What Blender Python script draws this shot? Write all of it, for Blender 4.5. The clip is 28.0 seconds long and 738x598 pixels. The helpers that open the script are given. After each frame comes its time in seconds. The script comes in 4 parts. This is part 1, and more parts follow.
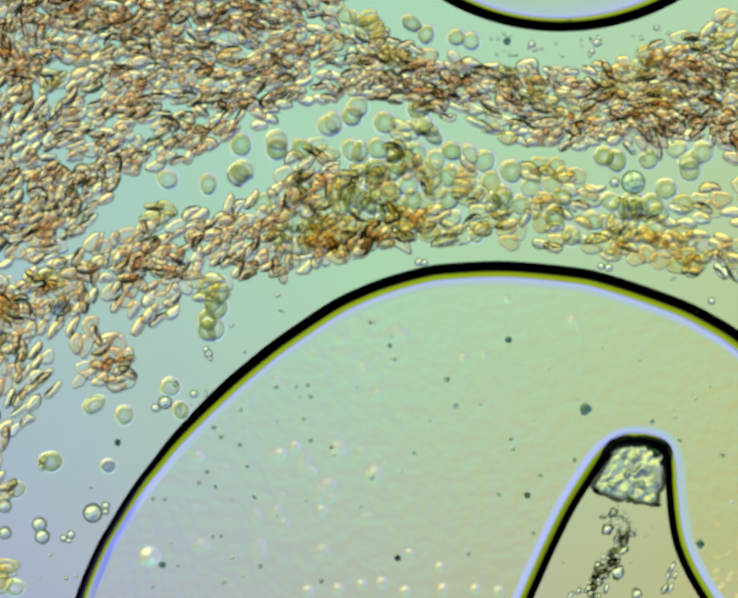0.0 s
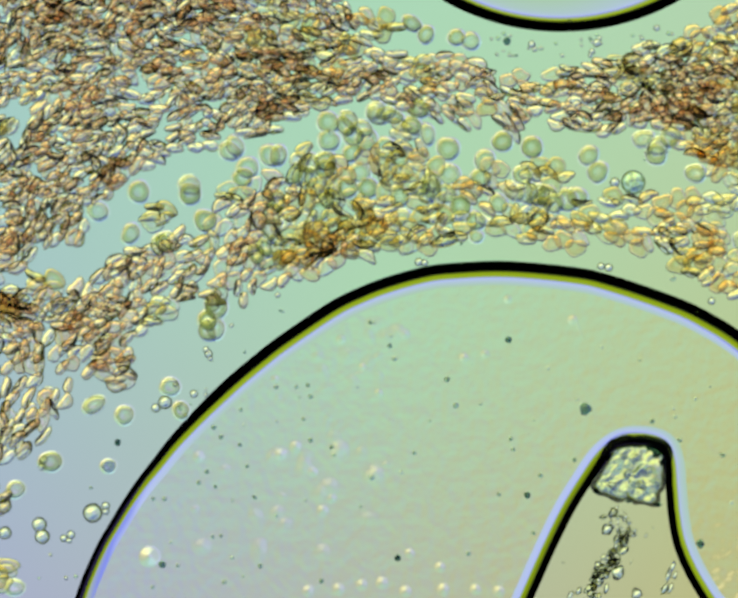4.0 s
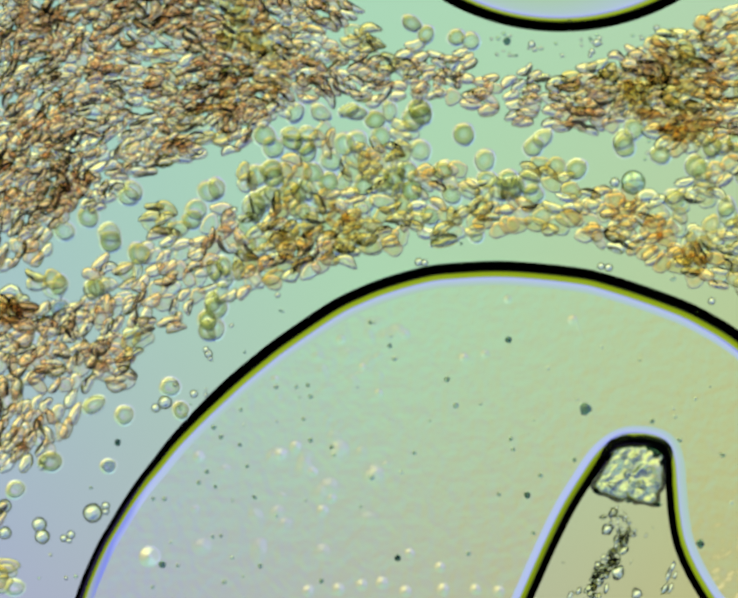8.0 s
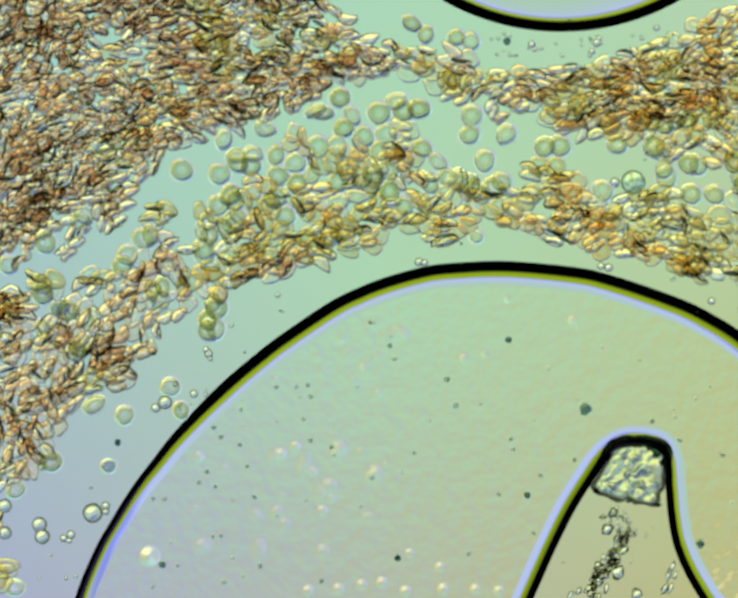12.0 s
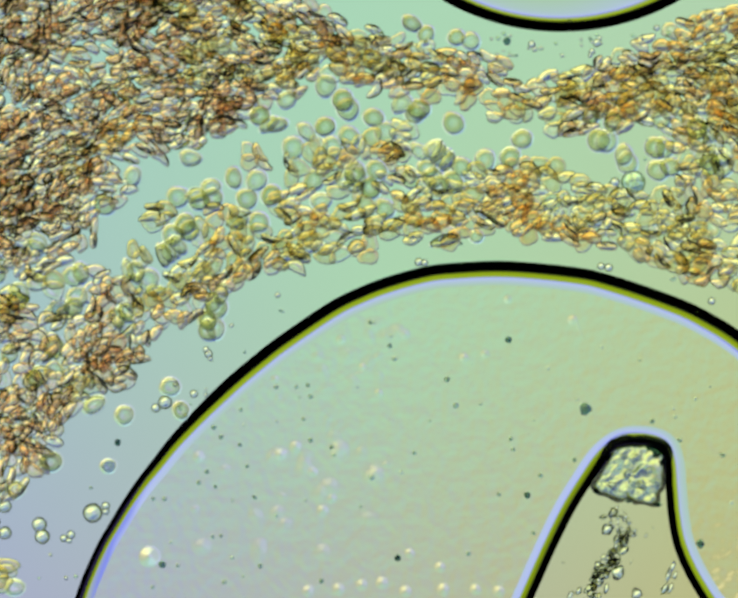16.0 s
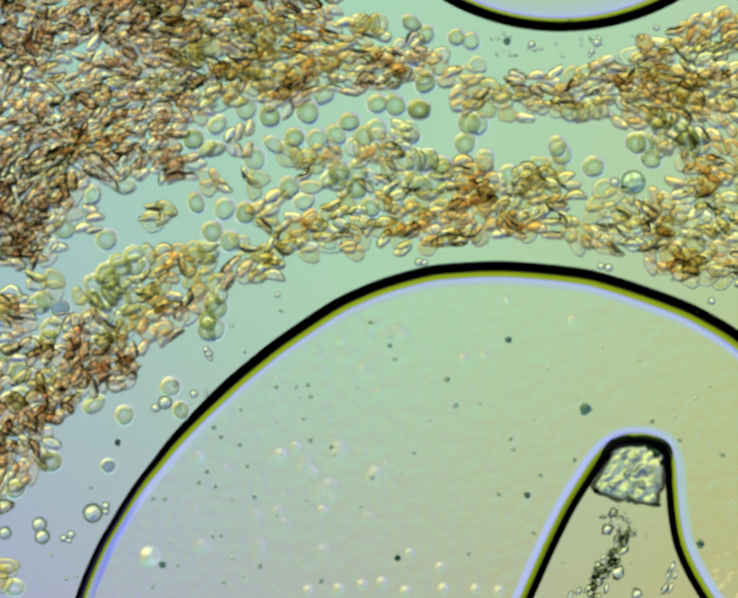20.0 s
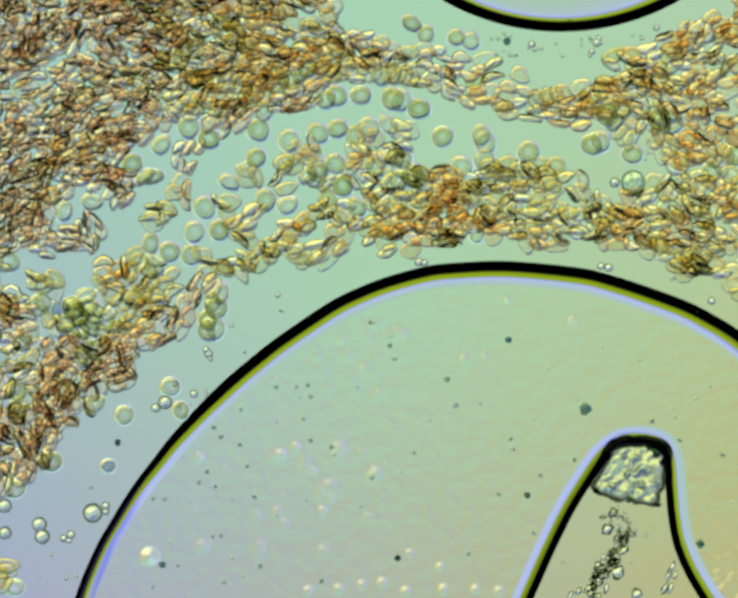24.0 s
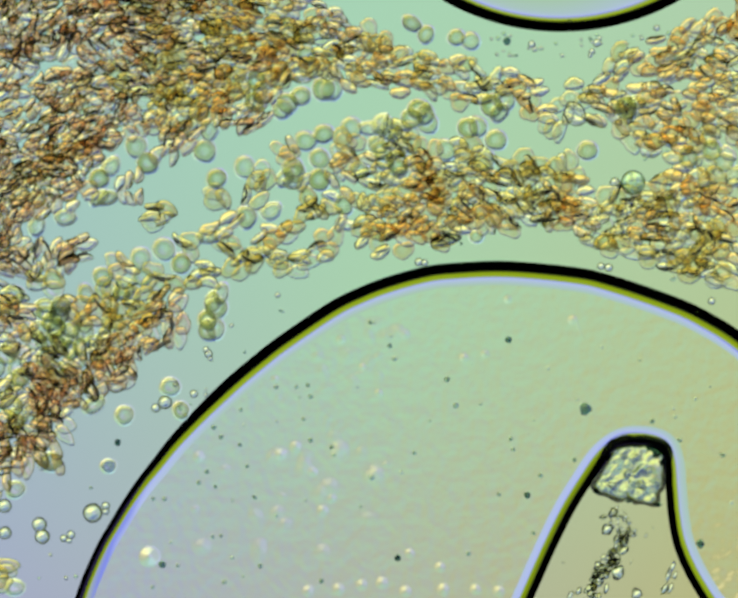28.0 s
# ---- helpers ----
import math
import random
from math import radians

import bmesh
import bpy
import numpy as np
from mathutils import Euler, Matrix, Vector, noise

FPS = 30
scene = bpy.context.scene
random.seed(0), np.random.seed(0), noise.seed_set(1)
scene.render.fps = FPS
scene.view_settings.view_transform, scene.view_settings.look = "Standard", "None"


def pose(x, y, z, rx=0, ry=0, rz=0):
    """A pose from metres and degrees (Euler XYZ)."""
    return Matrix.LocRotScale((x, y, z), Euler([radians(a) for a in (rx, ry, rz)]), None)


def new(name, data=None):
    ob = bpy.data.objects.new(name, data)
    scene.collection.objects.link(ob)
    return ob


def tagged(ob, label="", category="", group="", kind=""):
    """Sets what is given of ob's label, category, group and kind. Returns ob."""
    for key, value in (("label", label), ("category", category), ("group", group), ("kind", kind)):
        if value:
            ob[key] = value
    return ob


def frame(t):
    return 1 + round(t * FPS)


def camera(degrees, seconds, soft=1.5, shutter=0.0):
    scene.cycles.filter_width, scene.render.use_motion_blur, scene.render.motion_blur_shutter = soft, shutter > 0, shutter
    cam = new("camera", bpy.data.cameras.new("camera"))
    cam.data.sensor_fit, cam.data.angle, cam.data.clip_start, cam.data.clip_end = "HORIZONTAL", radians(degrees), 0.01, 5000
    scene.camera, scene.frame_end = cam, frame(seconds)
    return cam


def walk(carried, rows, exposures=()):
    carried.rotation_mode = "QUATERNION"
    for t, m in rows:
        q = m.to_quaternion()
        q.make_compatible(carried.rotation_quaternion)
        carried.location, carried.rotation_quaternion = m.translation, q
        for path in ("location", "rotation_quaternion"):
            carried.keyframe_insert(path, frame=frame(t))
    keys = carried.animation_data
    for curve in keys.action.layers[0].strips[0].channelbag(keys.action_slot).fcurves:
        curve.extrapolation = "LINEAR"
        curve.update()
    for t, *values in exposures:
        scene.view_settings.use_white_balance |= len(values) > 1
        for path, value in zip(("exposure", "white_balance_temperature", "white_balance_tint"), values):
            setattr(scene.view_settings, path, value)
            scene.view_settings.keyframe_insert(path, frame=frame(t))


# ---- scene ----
# A wet blood film on a glass slide under a microscope, built a thousand times enlarged:
# one millimetre here is one micrometre there. The plan is drawn in small units of U metres.
U = 0.28 / 1568
MID_X, MID_Y = 784.0, 635.5

cam = camera(1.604, 28.0, soft=3.4)
walk(cam, [(0.0, pose(0, 0, 10)), (28.0, pose(0, 0, 10))], [(0.0, 0.0), (13.0, -0.01), (20.0, -0.04), (25.0, -0.07), (28.0, -0.07)])

# ---- light: a dim room and the lamp under the stage ----
world = bpy.data.worlds.new("dim_room")
scene.world = world
world.use_nodes = True
world.node_tree.nodes["Background"].inputs[0].default_value = (0.4, 0.3, 1.0, 1)
world.node_tree.nodes["Background"].inputs[1].default_value = 0.045

LAMP_Z = -10.0
LAMP_R = 7.5


def place(x, y, z=0.0):
    """A point of the plan (x to the right, y towards the viewer's lower edge) in metres."""
    return Vector(((x - MID_X) * U, (MID_Y - y) * U, z * U))


# ---- materials ----
def material(name):
    m = bpy.data.materials.new(name)
    m.use_nodes = True
    m.node_tree.nodes.clear()
    return m, m.node_tree.nodes, m.node_tree.links


def math_node(nodes, links, op, a, b=None, clamp=False):
    n = nodes.new("ShaderNodeMath")
    n.operation, n.use_clamp = op, clamp
    for i, v in enumerate((a, b)):
        if v is None:
            continue
        if isinstance(v, (int, float)):
            n.inputs[i].default_value = v
        else:
            links.new(v, n.inputs[i])
    return n.outputs[0]


def mix_colour(nodes, links, fac, a, b, blend="MIX"):
    n = nodes.new("ShaderNodeMix")
    n.data_type, n.blend_type = "RGBA", blend
    for i, v in ((0, fac), (6, a), (7, b)):
        if isinstance(v, (int, float)):
            n.inputs[i].default_value = v
        elif isinstance(v, tuple):
            n.inputs[i].default_value = (*v, 1)
        else:
            links.new(v, n.inputs[i])
    return n.outputs[2]


def lamp_glass():
    """Glowing condenser lens: greenish in the middle. Corner tints, colour rings and a warm-to-cool slant are painted
    into its glow, to tint the field and whatever bends the light.
    """
    m, nodes, links = material("painted_condenser_glow")
    co = nodes.new("ShaderNodeTexCoord")
    sep = nodes.new("ShaderNodeSeparateXYZ")
    links.new(co.outputs["Object"], sep.inputs[0])
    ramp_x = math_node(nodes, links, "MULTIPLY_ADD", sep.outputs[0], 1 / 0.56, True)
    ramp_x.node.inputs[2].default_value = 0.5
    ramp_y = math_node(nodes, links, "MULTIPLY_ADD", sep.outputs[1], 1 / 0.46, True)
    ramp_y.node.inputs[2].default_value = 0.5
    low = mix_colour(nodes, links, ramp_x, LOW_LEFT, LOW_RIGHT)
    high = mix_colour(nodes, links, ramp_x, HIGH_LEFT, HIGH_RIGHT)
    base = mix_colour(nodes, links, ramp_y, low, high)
    vec = nodes.new("ShaderNodeVectorMath")
    vec.operation = "LENGTH"
    links.new(co.outputs["Object"], vec.inputs[0])
    # painted green lift in the middle of the field
    heart = math_node(nodes, links, "MULTIPLY_ADD", vec.outputs["Value"], -1 / 0.36, True)
    heart.node.inputs[2].default_value = 1.0
    base = mix_colour(nodes, links, 1.0, base, mix_colour(nodes, links, heart, (1, 1, 1), (0.97, 1.2, 0.98)), "MULTIPLY")
    rad = math_node(nodes, links, "DIVIDE", vec.outputs["Value"], LAMP_R)
    outer = math_node(nodes, links, "MULTIPLY_ADD", rad, 1 / 0.05, True)
    outer.node.inputs[2].default_value = -0.06 / 0.05
    base = mix_colour(nodes, links, outer, base, EVEN)
    ramp = nodes.new("ShaderNodeValToRGB")
    links.new(rad, ramp.inputs[0])
    ramp.color_ramp.interpolation = "LINEAR"
    el = ramp.color_ramp.elements
    while len(el) < len(GLOW_RINGS):
        el.new(0.5)
    for e, (p, c) in zip(el, GLOW_RINGS):
        e.position, e.color = p, (*c, 1)
    tint = mix_colour(nodes, links, 1.0, base, ramp.outputs[0], "MULTIPLY")
    # slanted light painted into the glow: warm and bright on one side, cool and dim opposite
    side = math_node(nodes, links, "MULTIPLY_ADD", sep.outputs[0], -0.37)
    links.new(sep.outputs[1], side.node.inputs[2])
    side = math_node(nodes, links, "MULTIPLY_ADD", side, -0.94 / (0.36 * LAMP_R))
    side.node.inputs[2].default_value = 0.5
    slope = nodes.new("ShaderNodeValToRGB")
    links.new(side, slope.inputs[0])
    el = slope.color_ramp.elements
    while len(el) < len(GLOW_SLANT):
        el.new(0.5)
    for e, (p, c) in zip(el, GLOW_SLANT):
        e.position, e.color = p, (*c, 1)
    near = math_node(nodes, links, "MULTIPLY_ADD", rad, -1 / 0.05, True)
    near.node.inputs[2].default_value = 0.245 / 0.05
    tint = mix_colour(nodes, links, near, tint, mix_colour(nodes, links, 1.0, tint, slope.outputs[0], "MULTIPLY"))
    em = nodes.new("ShaderNodeEmission")
    links.new(tint, em.inputs[0])
    em.inputs[1].default_value = LAMP_POWER
    out = nodes.new("ShaderNodeOutputMaterial")
    links.new(em.outputs[0], out.inputs[0])
    return m


LAMP_POWER = 1.1
# glow at the field's four corners, painted to the backdrop's uneven tint
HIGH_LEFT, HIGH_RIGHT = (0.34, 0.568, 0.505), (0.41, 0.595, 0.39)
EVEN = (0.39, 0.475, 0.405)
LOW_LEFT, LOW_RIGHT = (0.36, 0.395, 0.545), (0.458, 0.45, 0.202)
# painted rings that colour bubble rims and cell edges: radius on the lens (share) and tint
GLOW_RINGS = [(0.0, (1, 1, 1)), (0.049, (1, 1, 1)), (0.053, (1.5, 1.42, 1.5)), (0.074, (1.48, 1.4, 1.48)), (0.092, (1.10, 1.10, 1.10)), (0.15, (1.06, 1.06, 1.08)),
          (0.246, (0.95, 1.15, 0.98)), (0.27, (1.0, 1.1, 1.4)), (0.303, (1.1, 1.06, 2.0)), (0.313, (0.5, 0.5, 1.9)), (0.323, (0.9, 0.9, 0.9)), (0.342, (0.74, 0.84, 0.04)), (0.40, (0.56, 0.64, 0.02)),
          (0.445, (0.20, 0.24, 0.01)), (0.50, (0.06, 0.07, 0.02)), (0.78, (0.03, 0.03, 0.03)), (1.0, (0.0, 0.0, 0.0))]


# painted light slant that gives cells relief: place across the lens and tint
GLOW_SLANT = [(0.0, (0.08, 0.09, 0.62)), (0.20, (0.22, 0.27, 0.86)), (0.29, (0.58, 0.68, 1.0)), (0.35, (1, 1, 1)), (0.65, (1, 1, 1)), (0.69, (1.7, 1.62, 1.2)),
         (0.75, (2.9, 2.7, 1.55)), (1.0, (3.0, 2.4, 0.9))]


def clear_matter(name, tint, ior, spread=0.0, bump=0.0, bump_scale=300.0, veil=0.0, deep_bump=0.001, hollow=None):
    """Clear matter that bends the light: tint is what one surface lets through; spread varies it from one body to the next; veil is the share of light that passes unbent; hollow (radius, thin, thick) makes a disc with a thin pale middle and a thick deep-coloured ring."""
    m, nodes, links = material(name)
    ref = nodes.new("ShaderNodeBsdfRefraction")
    ref.inputs["Roughness"].default_value = 0.0
    ref.inputs["IOR"].default_value = ior
    colour = tint
    info = nodes.new("ShaderNodeObjectInfo")
    if spread:
        deep = tuple(c ** (1 + spread) for c in tint)
        pale = tuple(c ** (1 - spread) for c in tint)
        colour = mix_colour(nodes, links, info.outputs["Random"], pale, deep)
        if hollow:
            co = nodes.new("ShaderNodeTexCoord")
            away = nodes.new("ShaderNodeVectorMath")
            away.operation = "LENGTH"
            links.new(co.outputs["Object"], away.inputs[0])
            out_by = nodes.new("ShaderNodeMapRange")
            out_by.interpolation_type = "SMOOTHSTEP"
            out_by.inputs["From Min"].default_value = 0.3 * hollow[0] * U
            out_by.inputs["From Max"].default_value = 0.78 * hollow[0] * U
            links.new(away.outputs["Value"], out_by.inputs["Value"])
            thin = mix_colour(nodes, links, info.outputs["Random"], tuple(c ** hollow[1] for c in pale), tuple(c ** hollow[1] for c in deep))
            thick = mix_colour(nodes, links, info.outputs["Random"], tuple(c ** hollow[2] for c in pale), tuple(c ** hollow[2] for c in deep))
            colour = mix_colour(nodes, links, out_by.outputs["Result"], thin, thick)
        links.new(colour, ref.inputs["Color"])
    else:
        ref.inputs["Color"].default_value = (*tint, 1)
    if bump:
        co = nodes.new("ShaderNodeTexCoord")
        tex = nodes.new("ShaderNodeTexNoise")
        tex.inputs["Scale"].default_value = bump_scale
        tex.inputs["Detail"].default_value = 1.0
        links.new(co.outputs["Object"], tex.inputs["Vector"])
        bm = nodes.new("ShaderNodeBump")
        bm.inputs["Strength"].default_value = bump
        bm.inputs["Distance"].default_value = deep_bump
        links.new(tex.outputs[0], bm.inputs["Height"])
        links.new(bm.outputs[0], ref.inputs["Normal"])
    out = nodes.new("ShaderNodeOutputMaterial")
    if veil:
        clear = nodes.new("ShaderNodeBsdfTransparent")
        if spread:
            links.new(colour, clear.inputs["Color"])
        else:
            clear.inputs["Color"].default_value = (*tint, 1)
        both = nodes.new("ShaderNodeMixShader")
        both.inputs[0].default_value = veil
        links.new(ref.outputs[0], both.inputs[1])
        links.new(clear.outputs[0], both.inputs[2])
        links.new(both.outputs[0], out.inputs[0])
    else:
        links.new(ref.outputs[0], out.inputs[0])
    return m


def dull(name, colour, rough=0.7, metal=0.0):
    m, nodes, links = material(name)
    bs = nodes.new("ShaderNodeBsdfPrincipled")
    bs.inputs["Roughness"].default_value = rough
    bs.inputs["Metallic"].default_value = metal
    co = nodes.new("ShaderNodeTexCoord")
    tex = nodes.new("ShaderNodeTexNoise")
    tex.inputs["Scale"].default_value = 400.0
    links.new(co.outputs["Object"], tex.inputs["Vector"])
    c = mix_colour(nodes, links, tex.outputs[0], tuple(v * 0.7 for v in colour), tuple(min(1, v * 1.3) for v in colour))
    links.new(c, bs.inputs["Base Color"])
    out = nodes.new("ShaderNodeOutputMaterial")
    links.new(bs.outputs[0], out.inputs[0])
    return m


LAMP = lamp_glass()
SLIDE = clear_matter("slide_glass", (0.995, 1.0, 0.995), 1.13)
AIR = clear_matter("air_in_liquid", (1.0, 1.0, 1.0), 0.75)
FILM = clear_matter("thin_wet_film", (0.998, 0.998, 0.998), 0.75, 0.0, 1.0, 190.0, 0.0, 0.00016)
CELL = clear_matter("red_cell_membrane", (0.96, 0.928, 0.815), 1.074, 0.7, veil=0.12, hollow=(21.0, 0.6, 1.25))
PACKED = clear_matter("packed_red_cell_membrane", (0.995, 0.927, 0.872), 1.089, 0.6, veil=0.15, hollow=(21.0, 0.7, 1.15))
HEAPED = clear_matter("heaped_red_cell_membrane", (0.985, 0.908, 0.785), 1.064, 0.6, veil=0.12, hollow=(21.0, 0.7, 1.15))
OLIVE = clear_matter("pale_olive_membrane", (0.885, 0.888, 0.775), 1.082, 0.5, veil=0.1, hollow=(21.0, 0.35, 1.5))
PALE = clear_matter("pale_cell_membrane", (0.985, 0.98, 0.99), 1.18, 0.5, veil=0.2)
GREEN = clear_matter("pale_green_membrane", (0.88, 0.97, 0.90), 1.13, veil=0.2)
DARK_GRAIN = clear_matter("heavy_dark_grain", (0.30, 0.42, 0.42), 1.03, 0.3)
FAINT = clear_matter("faint_grain", (0.80, 0.86, 0.84), 1.04, 0.6)
SLATE = clear_matter("slate_blue_cell", (0.68, 0.72, 0.80), 1.13, veil=0.1)
GRAIN = clear_matter("dark_grain", (0.64, 0.72, 0.70), 1.03, 0.4)
# added ring matter: bends light into the lamp's bright ring for a white halo
HALO_RING = clear_matter("clear_halo_ring", (1.0, 1.0, 1.0), 1.15)
DROP = clear_matter("clear_droplet", (1.0, 1.0, 1.0), 1.27, 0.0, veil=0.5)
CLEAR_DROP = clear_matter("bright_clear_droplet", (1.0, 1.0, 1.0), 1.27, 0.0, veil=0.3)
FAINT_DROP = clear_matter("faint_clear_droplet", (1.0, 1.0, 1.0), 1.27, 0.0, veil=0.72)
CRYSTAL = clear_matter("glassy_crystal", (0.82, 0.84, 0.78), 1.27, 0.0, 0.5, 420.0, 0.15, 0.0006)
CRUMB = clear_matter("glassy_crumb", (0.96, 0.95, 0.87), 1.15, 0.5, veil=0.2)
HOUSING = dull("lamp_housing_metal", (0.03, 0.03, 0.035), 0.5, 0.8)


# ---- mesh helpers ----
def mesh_of(name, bm, mat, smooth=True):
    me = bpy.data.meshes.new(name)
    bm.normal_update()
    for f in bm.faces:
        f.smooth = smooth
    bm.to_mesh(me)
    bm.free()
    me.materials.append(mat)
    return me


def part(name, bm, mat, parent=None, label="", smooth=True):
    ob = new(name, mesh_of(name, bm, mat, smooth) if isinstance(bm, bmesh.types.BMesh) else bm)
    if parent:
        ob.parent = parent
    return tagged(ob, label)


def smooth_line(points, steps, closed=False):
    """A rounded line through the given tuples, as a list of tuples of the same length."""
    pts = [np.array(p, float) for p in points]
    n = len(pts)
    res = []
    for i in range(n if closed else n - 1):
        if closed:
            p0, p1, p2, p3 = (pts[(i + k) % n] for k in (-1, 0, 1, 2))
        else:
            p0, p1, p2, p3 = pts[max(i - 1, 0)], pts[i], pts[i + 1], pts[min(i + 2, n - 1)]
        for k in range(steps):
            t = k / steps
            res.append(0.5 * (2 * p1 + (p2 - p0) * t + (2 * p0 - 5 * p1 + 4 * p2 - p3) * t * t + (3 * p1 - p0 - 3 * p2 + p3) * t ** 3))
    if not closed:
        res.append(pts[-1])
    return res


# ---- the stage: slide and lamp ----
def glass_slide():
    bm = bmesh.new()
    bmesh.ops.create_cube(bm, size=1, matrix=Matrix.Translation((5, 0, -0.5)) @ Matrix.Diagonal((24, 24, 1, 1)))
    ob = part("ground", bm, SLIDE, smooth=False)
    return tagged(ob, "clear flat glass microscope slide under the liquid", "glass slide", kind="structure")


def stage_lamp():
    base = new("stage_lamp")
    base.location = (0, 0, LAMP_Z)
    bm = bmesh.new()
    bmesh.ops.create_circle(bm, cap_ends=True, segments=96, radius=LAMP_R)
    part("condenser_lens", bm, LAMP, base, "glowing greenish lens with painted colour rings", smooth=False)
    bm = bmesh.new()
    rings = []
    for r, z in ((LAMP_R + 0.01, -0.02), (LAMP_R + 0.01, 0.12), (LAMP_R + 0.35, 0.12), (LAMP_R + 0.45, 0.0), (LAMP_R + 0.45, -0.8), (0.0, -0.8)):
        if r == 0:
            rings.append([bm.verts.new((0, 0, z))])
        else:
            rings.append([bm.verts.new((r * math.cos(a * math.tau / 96), r * math.sin(a * math.tau / 96), z)) for a in range(96)])
    for a, b in zip(rings, rings[1:]):
        for i in range(96):
            j = (i + 1) % 96
            if len(b) == 1:
                bm.faces.new((a[i], b[0], a[j]))
            else:
                bm.faces.new((a[i], b[i], b[j], a[j]))
    part("housing", bm, HOUSING, base, "matt black metal ring")
    return tagged(base, "round microscope lamp glowing from below the slide", "lamp")


glass_slide()
stage_lamp()

# ---- air bubbles, flattened between slide and cover ----
DEPTH = 53.5
WALL = 21.5


def bubble(name, outline, steps, label_text, sheen=17.0, first_slope=33.8):
    """A flat bubble with a half-round rim along the given outline (anticlockwise seen from above is not required)."""
    line = np.array(smooth_line(outline, steps, True))
    nxt, prv = np.roll(line, -1, 0), np.roll(line, 1, 0)
    tang = nxt - prv
    tang /= np.linalg.norm(tang, axis=1)[:, None]
    area = np.sum(line[:, 0] * nxt[:, 1] - nxt[:, 0] * line[:, 1])
    norm = np.stack((-tang[:, 1], tang[:, 0]), 1) * (1 if area > 0 else -1)
    # from the flat upper film down over the shoulder and the steep side to the flat lower film: inset and height
    # each band's slope is set to catch one ring of the lamp's painted colours
    bands = ((sheen, first_slope, 38.2, 8), (13, 39.6, 44.0, 8), (WALL, 50, 59, 6))
    shoulder = 1.5 + sheen + 13 + WALL
    high = 2.0 + sum(across / steps * math.tan(math.radians(first + (last - first) * (k + 0.5) / steps)) for across, first, last, steps in bands for k in range(steps))

    def fall(bands):
        d, z = shoulder, high
        rows = [(d, z)]
        for across, first, last, steps in bands:
            for k in range(steps):
                slope = first + (last - first) * (k + 0.5) / steps
                d, z = d - across / steps, z - across / steps * math.tan(math.radians(slope))
                rows.append((d, z))
        return rows

    profile = fall(bands)
    # shoulders of another fall, sloped to recolour the rim: towards the west, and along the two banks of the finger
    def fuller(*bands):
        rows = fall(bands + ((WALL, 50, 59, 6),))
        brink, foot = rows[16][1], rows[-1][1]
        return rows[:17] + [(d, 2.0 + (z - foot) / (brink - foot) * (brink - 2.0)) for d, z in rows[17:]]

    full_west = fuller((sheen, 37.5, 38.1, 8), (13, 42.6, 44.7, 8))
    full_bank = fuller((sheen, 35.2, 36.3, 8), (13, 40.7, 43.9, 8))
    full_east = fuller((sheen, 37.0, 39.0, 8), (13, 41.2, 44.4, 8))
    west = np.array([min(1.0, max(0.0, (460 - x) / 200)) if sheen < 30 else 0.0 for x, y in line])
    low = [min(1.0, max(0.0, (y - 938) / 40)) if sheen < 30 else 0.0 for x, y in line]
    bank = np.array([h if 1040 < x < 1320 and n[0] < -0.3 else 0.0 for (x, y), n, h in zip(line, norm, low)])
    east = np.array([h if 1380 < x < 1560 and n[0] > 0.3 else 0.0 for (x, y), n, h in zip(line, norm, low)])
    base = new(name)
    # the wall is set steeper, for a thinner black line, round the finger of liquid that reaches into the bubble
    steep = np.array([0.32 * min(1.0, max(0.0, (y - 880) / 60)) * min(1.0, max(0.0, (x - 1050) / 60)) * min(1.0, max(0.0, (1560 - x) / 60)) for x, y in line])

    def inset(d):
        lean = steep + 0.6 * west
        return (d * (1 - lean) if d <= WALL + 2 else d - (WALL + 2) * lean)[:, None] * norm + line - (1.5 + 20 * steep)[:, None] * norm

    bm = bmesh.new()
    rings = [[bm.verts.new(place(*p, z + (zw - z) * w + (zb - z) * b + (ze - z) * e)) for p, w, b, e in zip(inset(d), west, bank, east)]
             for (d, z), (_, zw), (_, zb), (_, ze) in zip(reversed(profile), reversed(full_west), reversed(full_bank), reversed(full_east))]
    for a, b in zip(rings, rings[1:]):
        for i in range(len(a)):
            j = (i + 1) % len(a)
            f = (a[i], a[j], b[j], b[i])
            bm.faces.new(f if area < 0 else tuple(reversed(f)))
    part("rim", bm, AIR, base, "rounded black-looking rim")
    for label, z, flat in (("upper_film", high, shoulder), ("lower_film", 2.0, 1.5)):
        bm = bmesh.new()
        f = bm.faces.new([bm.verts.new(place(*p, z)) for p in inset(flat)])
        f.normal_update()
        if f.normal.z * (z - 3) < 0:
            f.normal_flip()
        bmesh.ops.triangulate(bm, faces=[f])
        part(label, bm, FILM if z > 5 else AIR, base, smooth=False)
    return tagged(base, label_text, "air bubble", "air bubbles in the blood film")


